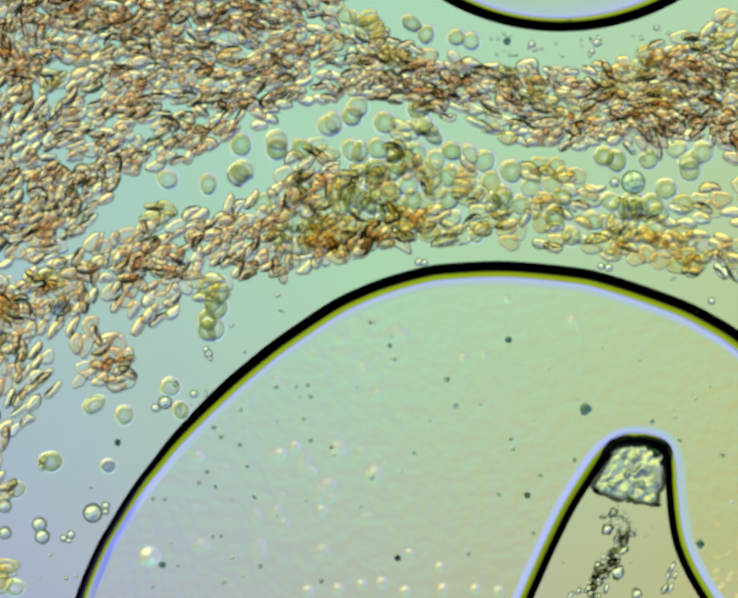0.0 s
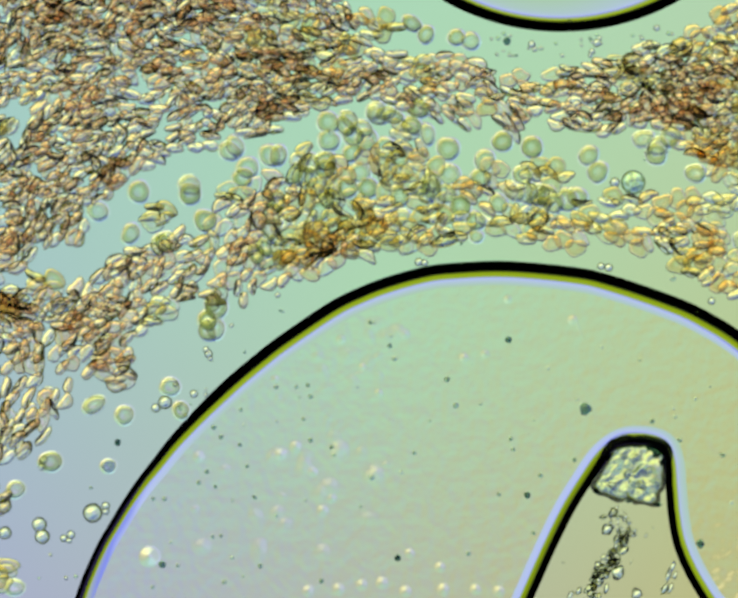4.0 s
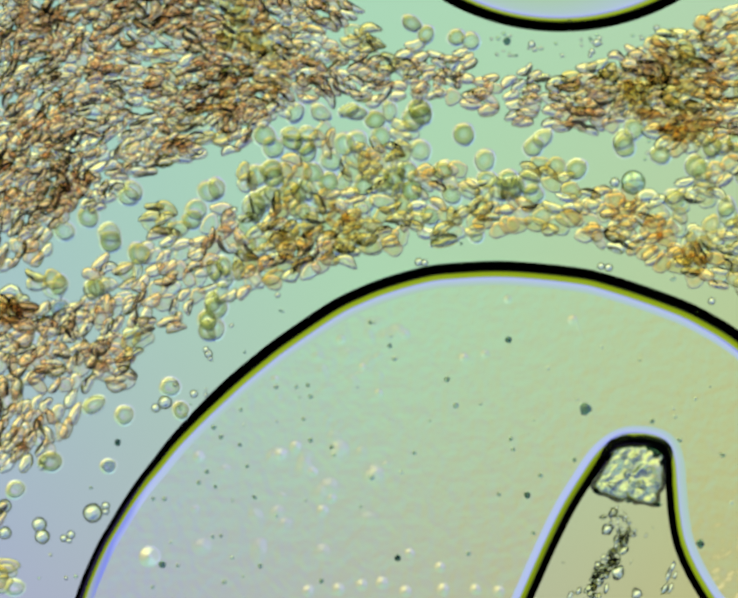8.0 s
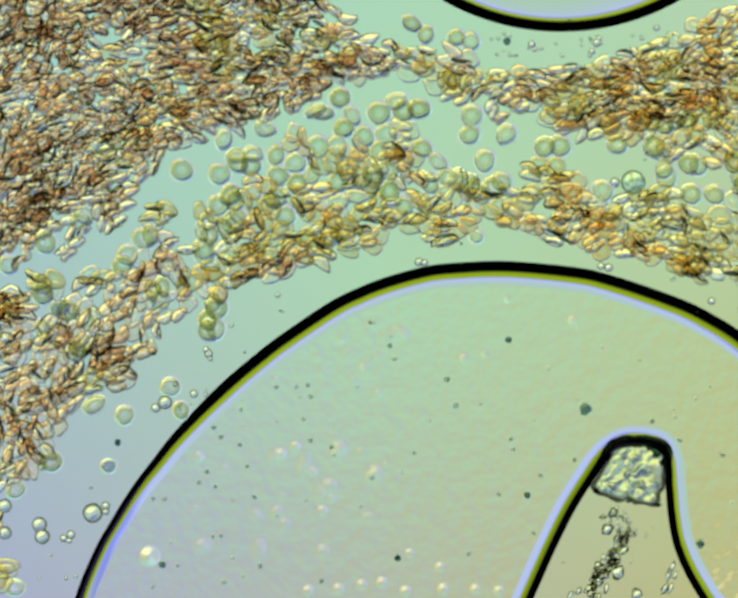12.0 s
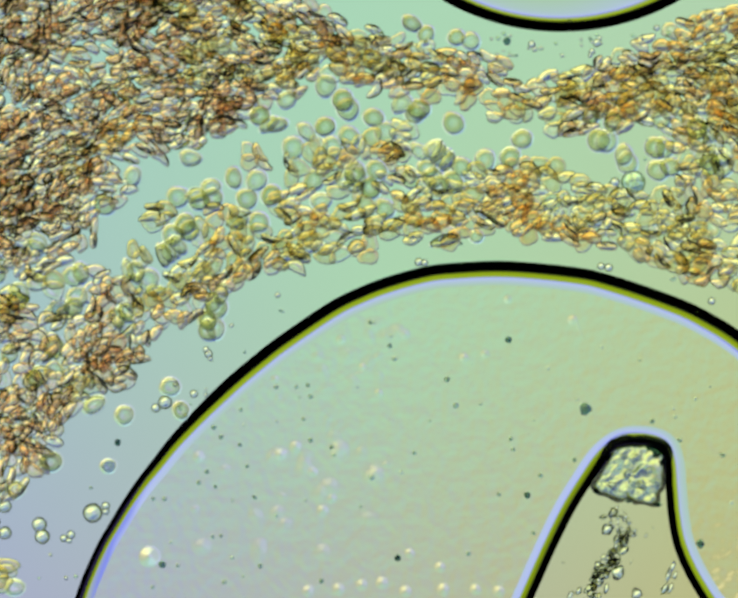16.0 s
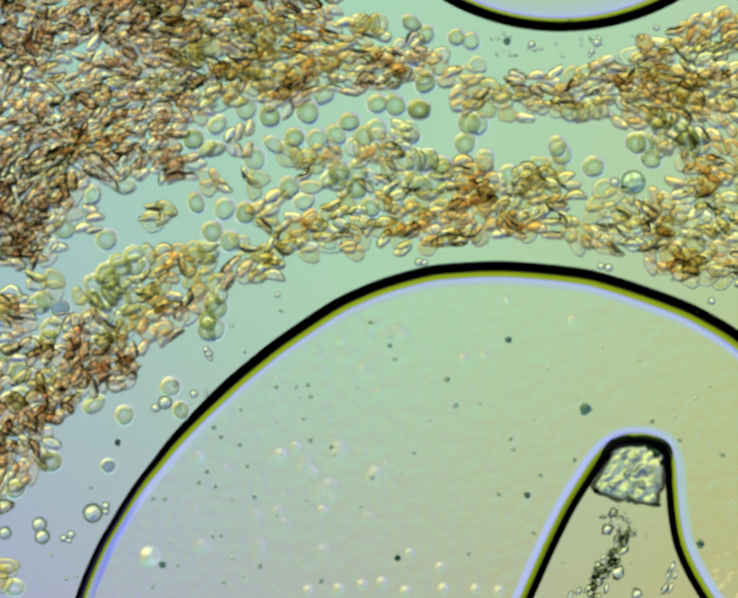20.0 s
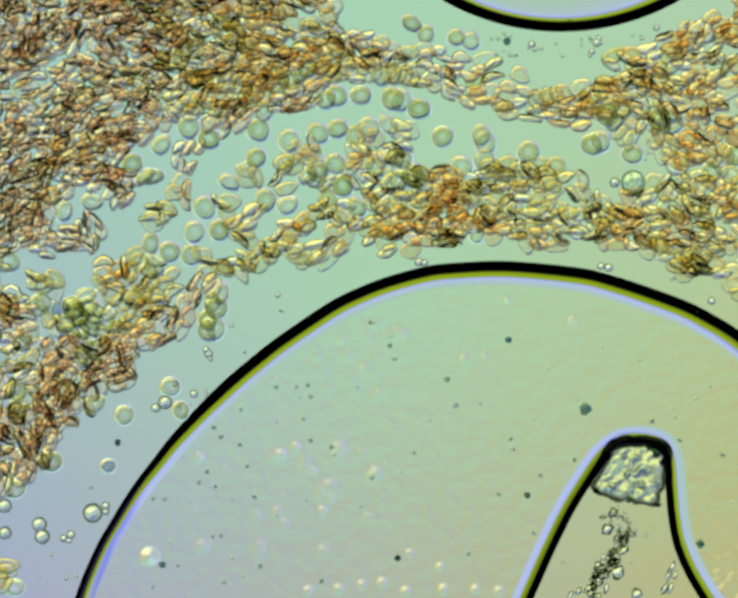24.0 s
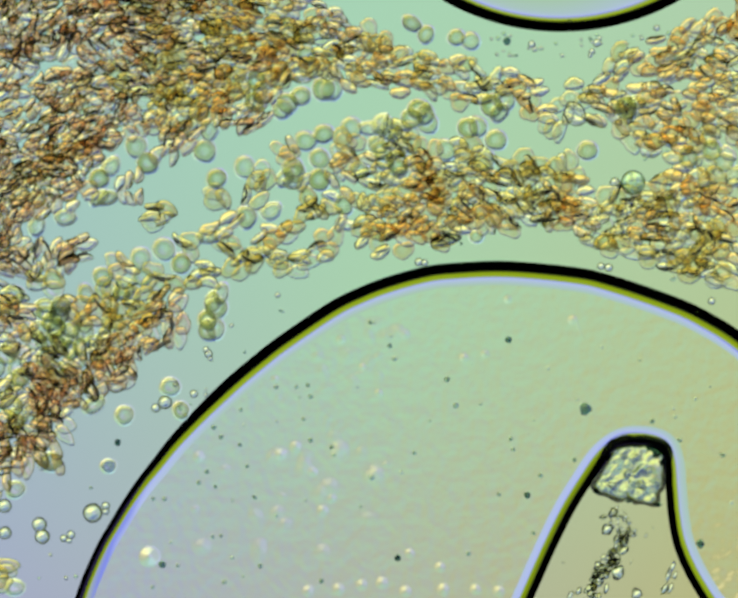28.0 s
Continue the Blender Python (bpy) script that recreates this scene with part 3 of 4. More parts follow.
def pack(meshes, count, a, b, upright, name="cell_cluster"):
    """Cells lying side by side in an oval patch, long axes about along it."""
    base = new(name)
    spots, gap = [], 0.85 * math.sqrt(a * b * math.pi / count)
    for _ in range(count * 40):
        r, w = math.sqrt(RNG.random()), RNG.uniform(0, math.tau)
        p = (a * r * math.cos(w), b * r * math.sin(w))
        if all(math.hypot((p[0] - q[0]) * 0.72, (p[1] - q[1]) * 1.35) > gap for q in spots):
            spots.append(p)
            if len(spots) == count:
                break
    for x, y in spots:
        tilt = RNG.choice((-1, 1)) * (RNG.uniform(50, 73) if RNG.random() < upright else RNG.uniform(0, 40)) * (0.72 if meshes is OLIVES else 1.0)
        cell(base, meshes, x, y, RNG.uniform(-10, 10), RNG.gauss(0, 14), tilt)
    return tagged(base, TAN, "cell cluster", "red cell clusters")


def chain(meshes, count, gap=12.0):
    """A roll of discs standing on edge one behind the other along a slightly curved line."""
    base = new("cell_stack")
    bow = RNG.uniform(-0.004, 0.004)
    lean = RNG.uniform(42, 56)
    for k in range(count):
        x = (k - (count - 1) / 2) * gap
        y = bow * x * x + RNG.uniform(-2, 2)
        cell(base, meshes, x, y, RNG.uniform(-4, 4), 90 + math.degrees(math.atan(2 * bow * x)) + RNG.uniform(-6, 6), lean + RNG.uniform(-7, 7), RNG.uniform(0, 360))
    return tagged(base, STACK, "cell stack", "rolls of stacked red cells")


def single(meshes, flat=0.8):
    ob = new("red_blood_cell", RNG.choice(meshes))
    base = new("loose_cell")
    ob.parent = base
    ob.matrix_basis = pose(0, 0, 0, RNG.uniform(0, 32) if RNG.random() < flat else RNG.uniform(36, 48), RNG.uniform(-15, 15), RNG.uniform(0, 360))
    return tagged(base, LOOSE, "blood cell", "loose red cells")


def drift(p, t0, banked=True):
    """Carries the points p, which lie there at t0 seconds, with the liquid, forwards to the end and backwards to the start; cells keep within the banks.
    Returns their places at DRIFT_TIMES."""
    path = np.zeros((len(DRIFT_TIMES), len(p), 2))
    first = int(round(t0 / DRIFT_STEP))
    for way in (1, -1):
        q = p.copy()
        k = first
        while 0 <= k < len(DRIFT_TIMES):
            path[k] = q
            t = DRIFT_TIMES[k]
            v = current(q, t)
            v = current(q + 0.5 * way * DRIFT_STEP * v, t)
            v[q[:, 0] > 1580, 0] = np.minimum(v[q[:, 0] > 1580, 0], -70.0)
            v[(q[:, 0] < -250) | (q[:, 0] > 1850) | (q[:, 1] > 1400) | (q[:, 1] < -300)] = 0
            q = q + way * DRIFT_STEP * v
            up, ub, lt, lb = banks(q[:, 0], t)
            push = np.zeros(len(q))
            gap = (q[:, 1] > ub - 12) & (q[:, 1] < lt + 12) & (q[:, 0] < 1460)
            to_up, to_low = q[:, 1] - (ub - 12), lt + 12 - q[:, 1]
            push[gap] = np.where(to_up < to_low, -to_up, to_low)[gap]
            low = q[:, 1] > lb - 14
            push[low] = (lb - 14 - q[:, 1])[low]
            high = q[:, 1] < up + 12
            push[high] = (up + 12 - q[:, 1])[high]
            if banked:
                q[:, 1] += np.clip(push, -110, 110) * DRIFT_STEP
            k += way
    return path


DRIFT_STEP = 0.25
DRIFT_TIMES = np.arange(0, 28.01, DRIFT_STEP)
LOOKS = np.arange(0, len(DRIFT_TIMES), 6)
# the clear rift that runs through the packed mass
RIFT = np.array(smooth_line([(520, 112), (430, 108), (330, 98), (230, 104), (160, 124), (100, 190)], 6))


def zone(x, y, t):
    """Which kind of company a cell keeps at a place: packed mass, jam, neck, strand, pool or none."""
    up, ub, lt, lb = (float(v) for v in banks(np.array(x), t))
    if up + 6 < y < ub - 8:
        if x < 720:
            return "rift" if np.min(np.hypot(RIFT[:, 0] - x, RIFT[:, 1] - y)) < 20 else "mass"
        return "neck" if x < 1270 else "jam"
    if lt + 8 < y < lb - 10:
        if x < 330 or y > 640:
            return "tail"
        if x < 1120:
            return "pool" if y < lt + (0.62 if x < 860 else 0.38 if x < 1000 else 0.25) * (lb - lt) else "strand"
        return "strand" if x < 1330 or RNG.random() < 0.4 else "heap"
    if x > 1455 and ub - 20 < y < lt + 20:
        return "pool"
    if 180 < x < 1440 and ub + 14 < y < lt - 12 or 740 < x < 860 and 60 < y < up - 20:
        return "stray"
    return None


def dense():
    return pack(RNG.choice((SMALL, SMALL, MID)), RNG.choice((5, 6)), 34, 27, 0.88)


def neck():
    if RNG.random() < 0.12:
        return chain(CELLS, RNG.choice((4, 5)), 12.0)
    return pack(RNG.choice((RUDDY, CELLS, CELLS, CELLS)), RNG.choice((4, 5)), 36, 24, 0.7, "cell_raft")


def jam():
    return pack(RNG.choice((RUDDY, RUDDY, CELLS)), RNG.choice((3, 4, 5)), 36, 26, 0.75, "cell_heap")


def strand():
    r = RNG.random()
    if r < 0.07:
        return chain(CELLS, RNG.choice((3, 4, 5)))
    return pack(RNG.choice((CELLS, RUDDY, CELLS)), RNG.choice((4, 5)), 36, 25, 0.5, "cell_strand")


def heap():
    return pack(RNG.choice((CELLS, RUDDY)), RNG.choice((4, 5)), 36, 26, 0.65, "cell_heap")


def lone():
    if RNG.random() < 0.25:
        return tagged(pack(OLIVES, 2, 18, 16, 0.3, "cell_group"), "small loose cluster of olive red blood cells")
    return single(OLIVES)


def tail():
    return pack(RNG.choice((SMALL, MID, MID)), RNG.choice((4, 5)), 36, 26, 0.75, "cell_tangle")


def sparse():
    r = RNG.random()
    if r < 0.05:
        return chain(OLIVES, RNG.choice((3, 4)), 13.0)
    if r < 0.5:
        return tagged(pack(RNG.choice((OLIVES, CELLS, CELLS, RUDDY)), RNG.choice((2, 3, 4)), 24, 18, 0.5, "cell_group"), "small loose cluster of olive red blood cells")
    return single(OLIVES)


# what drifts in each zone, how close it crowds, and how much it turns from the flow
COMPANY = {"mass": (dense, 21.5, 24), "rift": (sparse, 40.0, 30), "jam": (jam, 25.5, 12), "neck": (neck, 22.0, 10), "tail": (tail, 23.5, 24), "strand": (strand, 26.0, 26),
           "heap": (heap, 23.5, 26), "pool": (sparse, 23.0, 60), "stray": (lone, 40.0, 90)}
STUCK = np.array(((332, 452, 24), (457, 665, 20), (1345, 388, 26), (235, 772, 20), (32, 690, 30), (852, 300, 20), (1165, 372, 30), (1030, 342, 18)), float)
DRIFTERS = []


def settle(t0, tries, loose=0.5):
    """Fills what room there is between the banks at t0 seconds with cells, and follows them from the clip's start to its end."""
    spots = np.array([(RNG.uniform(-70, 1640), RNG.uniform(-60, 1060)) for _ in range(tries)])
    kinds = [zone(x, y, t0) for x, y in spots]
    keep = [k for k, kind in enumerate(kinds) if kind]
    path = drift(spots[keep], t0)
    free = drift(spots[keep], t0, False)
    for k, n in enumerate(keep):
        if kinds[n] == "stray":
            path[:, k] = free[:, k]
    now = int(round(t0 / DRIFT_STEP))
    for k, n in enumerate(keep):
        reach = COMPANY[kinds[n]][1]
        if np.min(np.hypot(STUCK[:, 0] - spots[n][0], STUCK[:, 1] - spots[n][1]) - STUCK[:, 2]) < 0.8 * reach:
            continue
        if DRIFTERS:
            taken, radii = TAKEN_AT[:len(DRIFTERS)], TAKEN_R[:len(DRIFTERS)]
            if np.min(np.hypot(taken[:, now, 0] - spots[n][0], taken[:, now, 1] - spots[n][1]) / (radii + reach)) < 0.93:
                continue
            seen = path[LOOKS, k]
            room = np.min(np.hypot(taken[:, LOOKS, 0] - seen[None, :, 0], taken[:, LOOKS, 1] - seen[None, :, 1]) / (radii[:, None] + reach), 0)
            inside = (seen[:, 0] > -60) & (seen[:, 0] < 1630) & (seen[:, 1] > -60)
            if inside.any() and (room[inside].min() < 0.12 or np.mean(room[inside] < 0.5) > loose):
                continue
            if kinds[n] == "stray" and sum(zone(x, y, DRIFT_TIMES[i]) == "stray" for i, (x, y) in zip(LOOKS, seen)) < 4:
                continue
        TAKEN_AT[len(DRIFTERS)], TAKEN_R[len(DRIFTERS)] = path[:, k], reach
        DRIFTERS.append(kinds[n])


def jostle(rounds):
    """Lets the drifting things push each other apart where the flow crowds them, smoothly in time, and keeps them within the banks."""
    at, r = TAKEN_AT[:len(DRIFTERS), ::2].copy(), TAKEN_R[:len(DRIFTERS)]
    loose = np.array([kind == "stray" for kind in DRIFTERS])
    want = 0.97 * (r[:, None] + r[None, :])
    soft = np.exp(-0.5 * (np.arange(-3, 4) / 1.4) ** 2)
    soft /= soft.sum()
    for _ in range(rounds):
        move = np.zeros_like(at)
        for k in range(at.shape[1]):
            p = at[:, k]
            dx, dy = p[:, None, 0] - p[None, :, 0], p[:, None, 1] - p[None, :, 1]
            far = np.hypot(dx, dy) + 1e-3
            f = np.clip(want - far, 0, None) * 0.22 / far
            np.fill_diagonal(f, 0)
            m = np.stack(((f * dx).sum(1), (f * dy).sum(1)), 1)
            sx, sy = p[:, None, 0] - STUCK[None, :, 0], p[:, None, 1] - STUCK[None, :, 1]
            far = np.hypot(sx, sy) + 1e-3
            f = np.clip(STUCK[None, :, 2] + 0.8 * r[:, None] - far, 0, None) * 0.4 / far
            m += np.stack(((f * sx).sum(1), (f * sy).sum(1)), 1)
            q = p + m
            up, ub, lt, lb = banks(q[:, 0], DRIFT_TIMES[2 * k])
            gap = (q[:, 1] > ub - 14) & (q[:, 1] < lt + 14) & (q[:, 0] < 1460)
            to_up, to_low = q[:, 1] - (ub - 14), lt + 14 - q[:, 1]
            m[gap, 1] += 0.6 * np.where(to_up < to_low, -to_up, to_low)[gap]
            low = q[:, 1] > lb - 18
            m[low, 1] += 0.6 * (lb - 18 - q[:, 1])[low]
            high = q[:, 1] < up + 16
            m[high, 1] += 0.6 * (up + 16 - q[:, 1])[high]
            m[loose] = 0.3 * np.stack(((f * sx).sum(1), (f * sy).sum(1)), 1)[loose]
            move[:, k] = np.clip(m, -14, 14)
        pad = np.concatenate((move[:, :1], move[:, :1], move[:, :1], move, move[:, -1:], move[:, -1:], move[:, -1:]), 1)
        at += sum(w * pad[:, j:j + at.shape[1]] for j, w in enumerate(soft))
    for k in range(2):
        TAKEN_AT[:len(DRIFTERS), ::2, k] = at[:, :, k]
        TAKEN_AT[:len(DRIFTERS), 1::2, k] = 0.5 * (at[:, 1:, k] + at[:, :-1, k])


def thin_out(close, share, least):
    """Leaves out what stays too crowded for most of the time that it is in view."""
    n = len(DRIFTERS)
    gone = np.zeros(n, bool)
    for i in RNG.sample(range(n), n):
        seen = TAKEN_AT[i, LOOKS]
        inside = (seen[:, 0] > -40) & (seen[:, 0] < 1610) & (seen[:, 1] > -40)
        if not inside.any():
            gone[i] = True
            continue
        far = np.hypot(TAKEN_AT[:n, LOOKS, 0] - seen[None, :, 0], TAKEN_AT[:n, LOOKS, 1] - seen[None, :, 1]) / (TAKEN_R[:n, None] + TAKEN_R[i])
        far[gone] = 9.0
        far[i] = 9.0
        near = np.sort(far[:, inside], 0)[:4].mean(0)
        gone[i] = np.mean(near < close) > share or near.min() < least
    kept = np.nonzero(~gone)[0]
    TAKEN_AT[:len(kept)], TAKEN_R[:len(kept)] = TAKEN_AT[kept].copy(), TAKEN_R[kept].copy()
    DRIFTERS[:] = [DRIFTERS[i] for i in kept]


def launch():
    """Builds what drifts, and its rows of time, place and turn."""
    for kind, path in zip(DRIFTERS, TAKEN_AT):
        if not ((path[:, 0] > -40) & (path[:, 0] < 1610) & (path[:, 1] > -40)).any():
            continue
        make, _, jitter = COMPANY[kind]
        spin, z = RNG.uniform(-25, 25), RNG.uniform(42, 64)
        turn0 = RNG.gauss(0, jitter) + (180 if RNG.random() < 0.5 else 0)
        lean = path[8] - path[0] + np.array((-1.0, 0.0))
        way = math.degrees(math.atan2(-lean[1], lean[0]))
        rows, last = [], None
        for i, t in enumerate(DRIFT_TIMES):
            x, y = path[i]
            if i:
                lean = 0.9 * lean + path[i] - path[i - 1]
                step = (math.degrees(math.atan2(-lean[1], lean[0])) - way + 180) % 360 - 180
                way += max(-6.0, min(6.0, step)) * min(1.0, float(np.hypot(*lean)) / 20)
            if last is None or t >= 28 or math.hypot(x - last[0], y - last[1]) > 30 or abs(way - last[2]) > 20 or t - last[3] >= 4:
                last = (x, y, way, t)
                rows.append((float(t), float(x), float(y), z, way + turn0 + spin * t / 28))
        MOVES.append((make(), rows))


TAKEN_AT, TAKEN_R = np.zeros((3000, len(DRIFT_TIMES), 2)), np.zeros(3000)
for t0, tries in ((13.5, 4200), (0.0, 3600), (28.0, 3600), (7.5, 3000), (21.0, 3000), (3.0, 2600), (18.0, 2600), (10.5, 2600), (24.0, 2600), (6.0, 2000), (16.5, 2000), (1.5, 2000), (27.0, 2000)):
    settle(t0, tries)
jostle(24)
thin_out(0.69, 0.46, 0.4)
for t0, tries in ((0.5, 4200), (2.5, 3600), (9.0, 2600), (26.0, 2600), (4.5, 2600), (17.0, 2400), (21.0, 2000), (12.0, 2000), (6.0, 2000)):
    settle(t0, tries, 0.75)
jostle(14)
thin_out(0.6, 0.6, 0.33)
launch()


# ---- what sticks to the glass ----
def rest(base, x, y, z=26.0, turn=0.0):
    base.matrix_basis = Matrix.Translation(place(x, y, z)) @ pose(0, 0, 0, 0, 0, turn)
    return base


def lump(bm, r, at=(0, 0, 0), squash=(1, 1, 1), rough=0.0, seed=0, level=2):
    """Adds a rounded lump to bm."""
    m = Matrix.Translation(Vector(at) * U) @ Matrix.Diagonal((*[k * r * U for k in squash], 1))
    made = bmesh.ops.create_icosphere(bm, subdivisions=level, radius=1.0, matrix=m)["verts"]
    if rough:
        rng = random.Random(seed)
        off = Vector((rng.uniform(0, 50), rng.uniform(0, 50), rng.uniform(0, 50)))
        c = Vector(at) * U
        for v in made:
            v.co += (v.co - c) * rough * noise.noise((v.co - c) / (r * U) * 1.6 + off)


# single cells that hold still: x, y, radius, tilt, turn
for x, y, r, tilt, turn in ((128, 655, 19, 5, 0), (1030, 342, 22, 20, 60), (970, 80, 17, 20, 10), (1000, 88, 18, 10, 0),
                            (905, 74, 18, 35, 60), (875, 50, 20, 40, 150), (945, 512, 28, 66, 12), (1012, 503, 13, 0, 0),
                            (231, 990, 14, 10, 0), (108, 981, 22, 12, 0), (34, 1040, 18, 15, 40), (32, 1248, 18, 20, 0), (265, 882, 19, 15, 60), (362, 822, 19, 10, 0), (385, 872, 17, 12, 90), (890, 232, 22, 20, 0), (200, 860, 23, 45, 25)):
    base = tagged(new("loose_cell"), "single slate-blue cell stuck to the glass" if int(x) in (128, 231) else "single pale olive red blood cell stuck to the glass", "blood cell", "loose red cells")
    ob = new("red_blood_cell", cell_mesh("red_blood_cell", SLATE if int(x) in (128, 231) else OLIVE, r, r * 0.3, 0.5, 0.05, 1.08, 0.03, int(x), 4.5))
    ob.parent = base
    ob.matrix_basis = pose(0, 0, 0, tilt)
    rest(base, x, y, 30, turn)

# clumps that hold still: x, y, cells, long and short reach
for x, y, n, a, b in ((332, 452, 5, 26, 22), (32, 690, 11, 32, 56), (242, 768, 16, 34, 54), (1165, 372, 7, 48, 22),
                      (852, 300, 6, 14, 40), (20, 640, 6, 24, 30), (90, 600, 4, 40, 20), (1470, 560, 5, 34, 24), (10, 1220, 4, 16, 30)):
    base = pack(MID if n > 10 else CELLS, n, a, b, 0.6)
    tagged(base, "clump of tan red blood cells stuck to the glass")
    rest(base, x, y, 46, RNG.uniform(-20, 20))


for x, y, n, turn in ((462, 642, 3, 80), (447, 694, 3, 105)):
    base = pack(OLIVES, n, 22, 12, 0.4)
    tagged(base, "short pile of olive red blood cells stuck to the glass")
    rest(base, x, y, 46, turn)


def white_cell():
    base = new("white_blood_cell")
    bm = bmesh.new()
    lump(bm, 26, squash=(1, 1, 0.7), level=3)
    part("membrane", bm, GREEN, base, "thin clear green outer skin")
    for k in range(9):
        a, r = k * 2.4, 5 + 1.5 * k
        bm = bmesh.new()
        lump(bm, 4.5, squash=(1, 1, 0.7), rough=0.3, seed=k)
        g = part("granule", bm, OLIVE, base)
        g.location = Vector((r * math.cos(a), r * math.sin(a), RNG.uniform(-3, 5))) * U
    return rest(tagged(base, "round pale green white blood cell with fine granules", "blood cell"), 1345, 388, 30)


white_cell()


def platelet(x, y, lobes, label="small bright clear platelet clump on the glass"):
    """A little heap of clear rounded bodies."""
    base = new("platelet_clump")
    top = max(r for _, _, r in lobes)
    for k, (dx, dy, r) in enumerate(lobes):
        bm = bmesh.new()
        lump(bm, r, squash=(1, 1, 0.8), rough=0.05, seed=k + int(x), level=4)
        ob = part("body", bm, PALE, base)
        ob.location = Vector((dx, -dy, r * 0.8 - top * 0.8)) * U
    return rest(tagged(base, label, "platelet clump", "platelets"), x, y, top * 0.8 + 1)


for x, y, lobes in ((197, 1090, ((0, 0, 21),)), (225, 1081, ((0, 6, 8), (0, -6, 9))), (87, 1127, ((-3, -13, 16), (3, 13, 16))), (145, 1140, ((-9, 4, 8), (6, -4, 9), (2, 9, 6))),
                    (351, 855, ((0, 0, 15),)), (331, 867, ((0, 0, 10),)), (412, 837, ((0, 0, 9),)), (94, 986, ((0, -8, 8), (-4, 6, 8))), (11, 1132, ((0, 0, 14),)),
                    (10, 1075, ((0, 0, 15),)), (895, 557, ((-5, 0, 9), (7, 2, 8))), (1306, 388, ((0, 0, 11),)),
                    (443, 752, ((0, 0, 9), (-5, -9, 7), (4, 10, 6))), (1130, 95, ((0, 0, 8), (6, 10, 6))), (1268, 92, ((0, 0, 9), (6, -10, 5))), (1258, 110, ((0, 0, 7), (-4, 8, 5))),
                    (1210, 60, ((0, 0, 6),)), (1395, 60, ((0, 0, 7),)), (590, 627, ((0, 0, 6),)), (492, 692, ((0, 0, 5),)), (1512, 640, ((0, 0, 8),)), (1285, 566, ((-8, 0, 8), (8, 3, 9)))):
    platelet(x, y, lobes)

# dust grains: x, y, radius
GRAINS_A = ((1080, 722, 8), (950, 806, 7), (968, 861, 7), (787, 685, 5), (828, 735, 6), (838, 762, 6), (587, 822, 6), (630, 822, 5), (654, 818, 5), (660, 842, 6),
            (645, 890, 5), (705, 950, 5), (660, 935, 6), (790, 1014, 7), (845, 1185, 8), (553, 1202, 6), (477, 1236, 6), (683, 1234, 6), (345, 1199, 9), (378, 1201, 5),
            (325, 1247, 5), (327, 1059, 5), (350, 1060, 6), (423, 1025, 6), (440, 1002, 6), (458, 1034, 5), (470, 928, 6))
GRAINS_B = ((455, 908, 6), (525, 990, 5), (541, 1056, 6), (452, 1140, 5), (470, 1138, 5), (880, 962, 5), (1120, 1052, 8), (1060, 1050, 5), (1148, 1010, 6), (1090, 955, 5),
            (1085, 932, 5), (1220, 977, 5), (995, 1175, 6), (1133, 1132, 5), (1385, 895, 6), (1443, 935, 6), (1535, 967, 6), (1487, 1155, 10), (1243, 870, 14), (510, 945, 5),
            (512, 870, 5), (1478, 668, 6))
GRAINS_C = ((595, 660, 4), (1077, 88, 9), (250, 940, 8), (193, 1037, 4), (1430, 592, 7), (1097, 118, 4), (520, 748, 4), (980, 518, 4), (1255, 84, 5), (600, 662, 4))
for lot, high in ((GRAINS_A, DEPTH + 2), (GRAINS_B, DEPTH + 2), (GRAINS_C, 0.0)):
    for x, y, r in lot:
        bm = bmesh.new()
        lump(bm, 0.9 * r, squash=(1, 1, 0.7), rough=0.35, seed=int(x + y))
        ob = part("dust_grain", bm, DARK_GRAIN if r > 7 else GRAIN)
        tagged(ob, "tiny dark green dust grain", "dust grain", "dust grains")
        rest(ob, x, y, high + r * 0.7)


for k in range(60):
    x, y, r = RNG.uniform(330, 1560), RNG.uniform(620, 1265), RNG.uniform(2.5, 4.5)
    if math.hypot(x - 1040, y - 1330) < 700 and (k % 3 or x < 800) and not (1090 < x < 1520 and y > 900):
        bm = bmesh.new()
        lump(bm, r, squash=(1, 1, 0.7), rough=0.3, seed=k)
        ob = part("dust_grain", bm, FAINT)
        tagged(ob, "tiny faint grey dust grain", "dust grain", "dust grains")
        rest(ob, x, y, DEPTH + 2 + r * 0.7)

BEADS = []


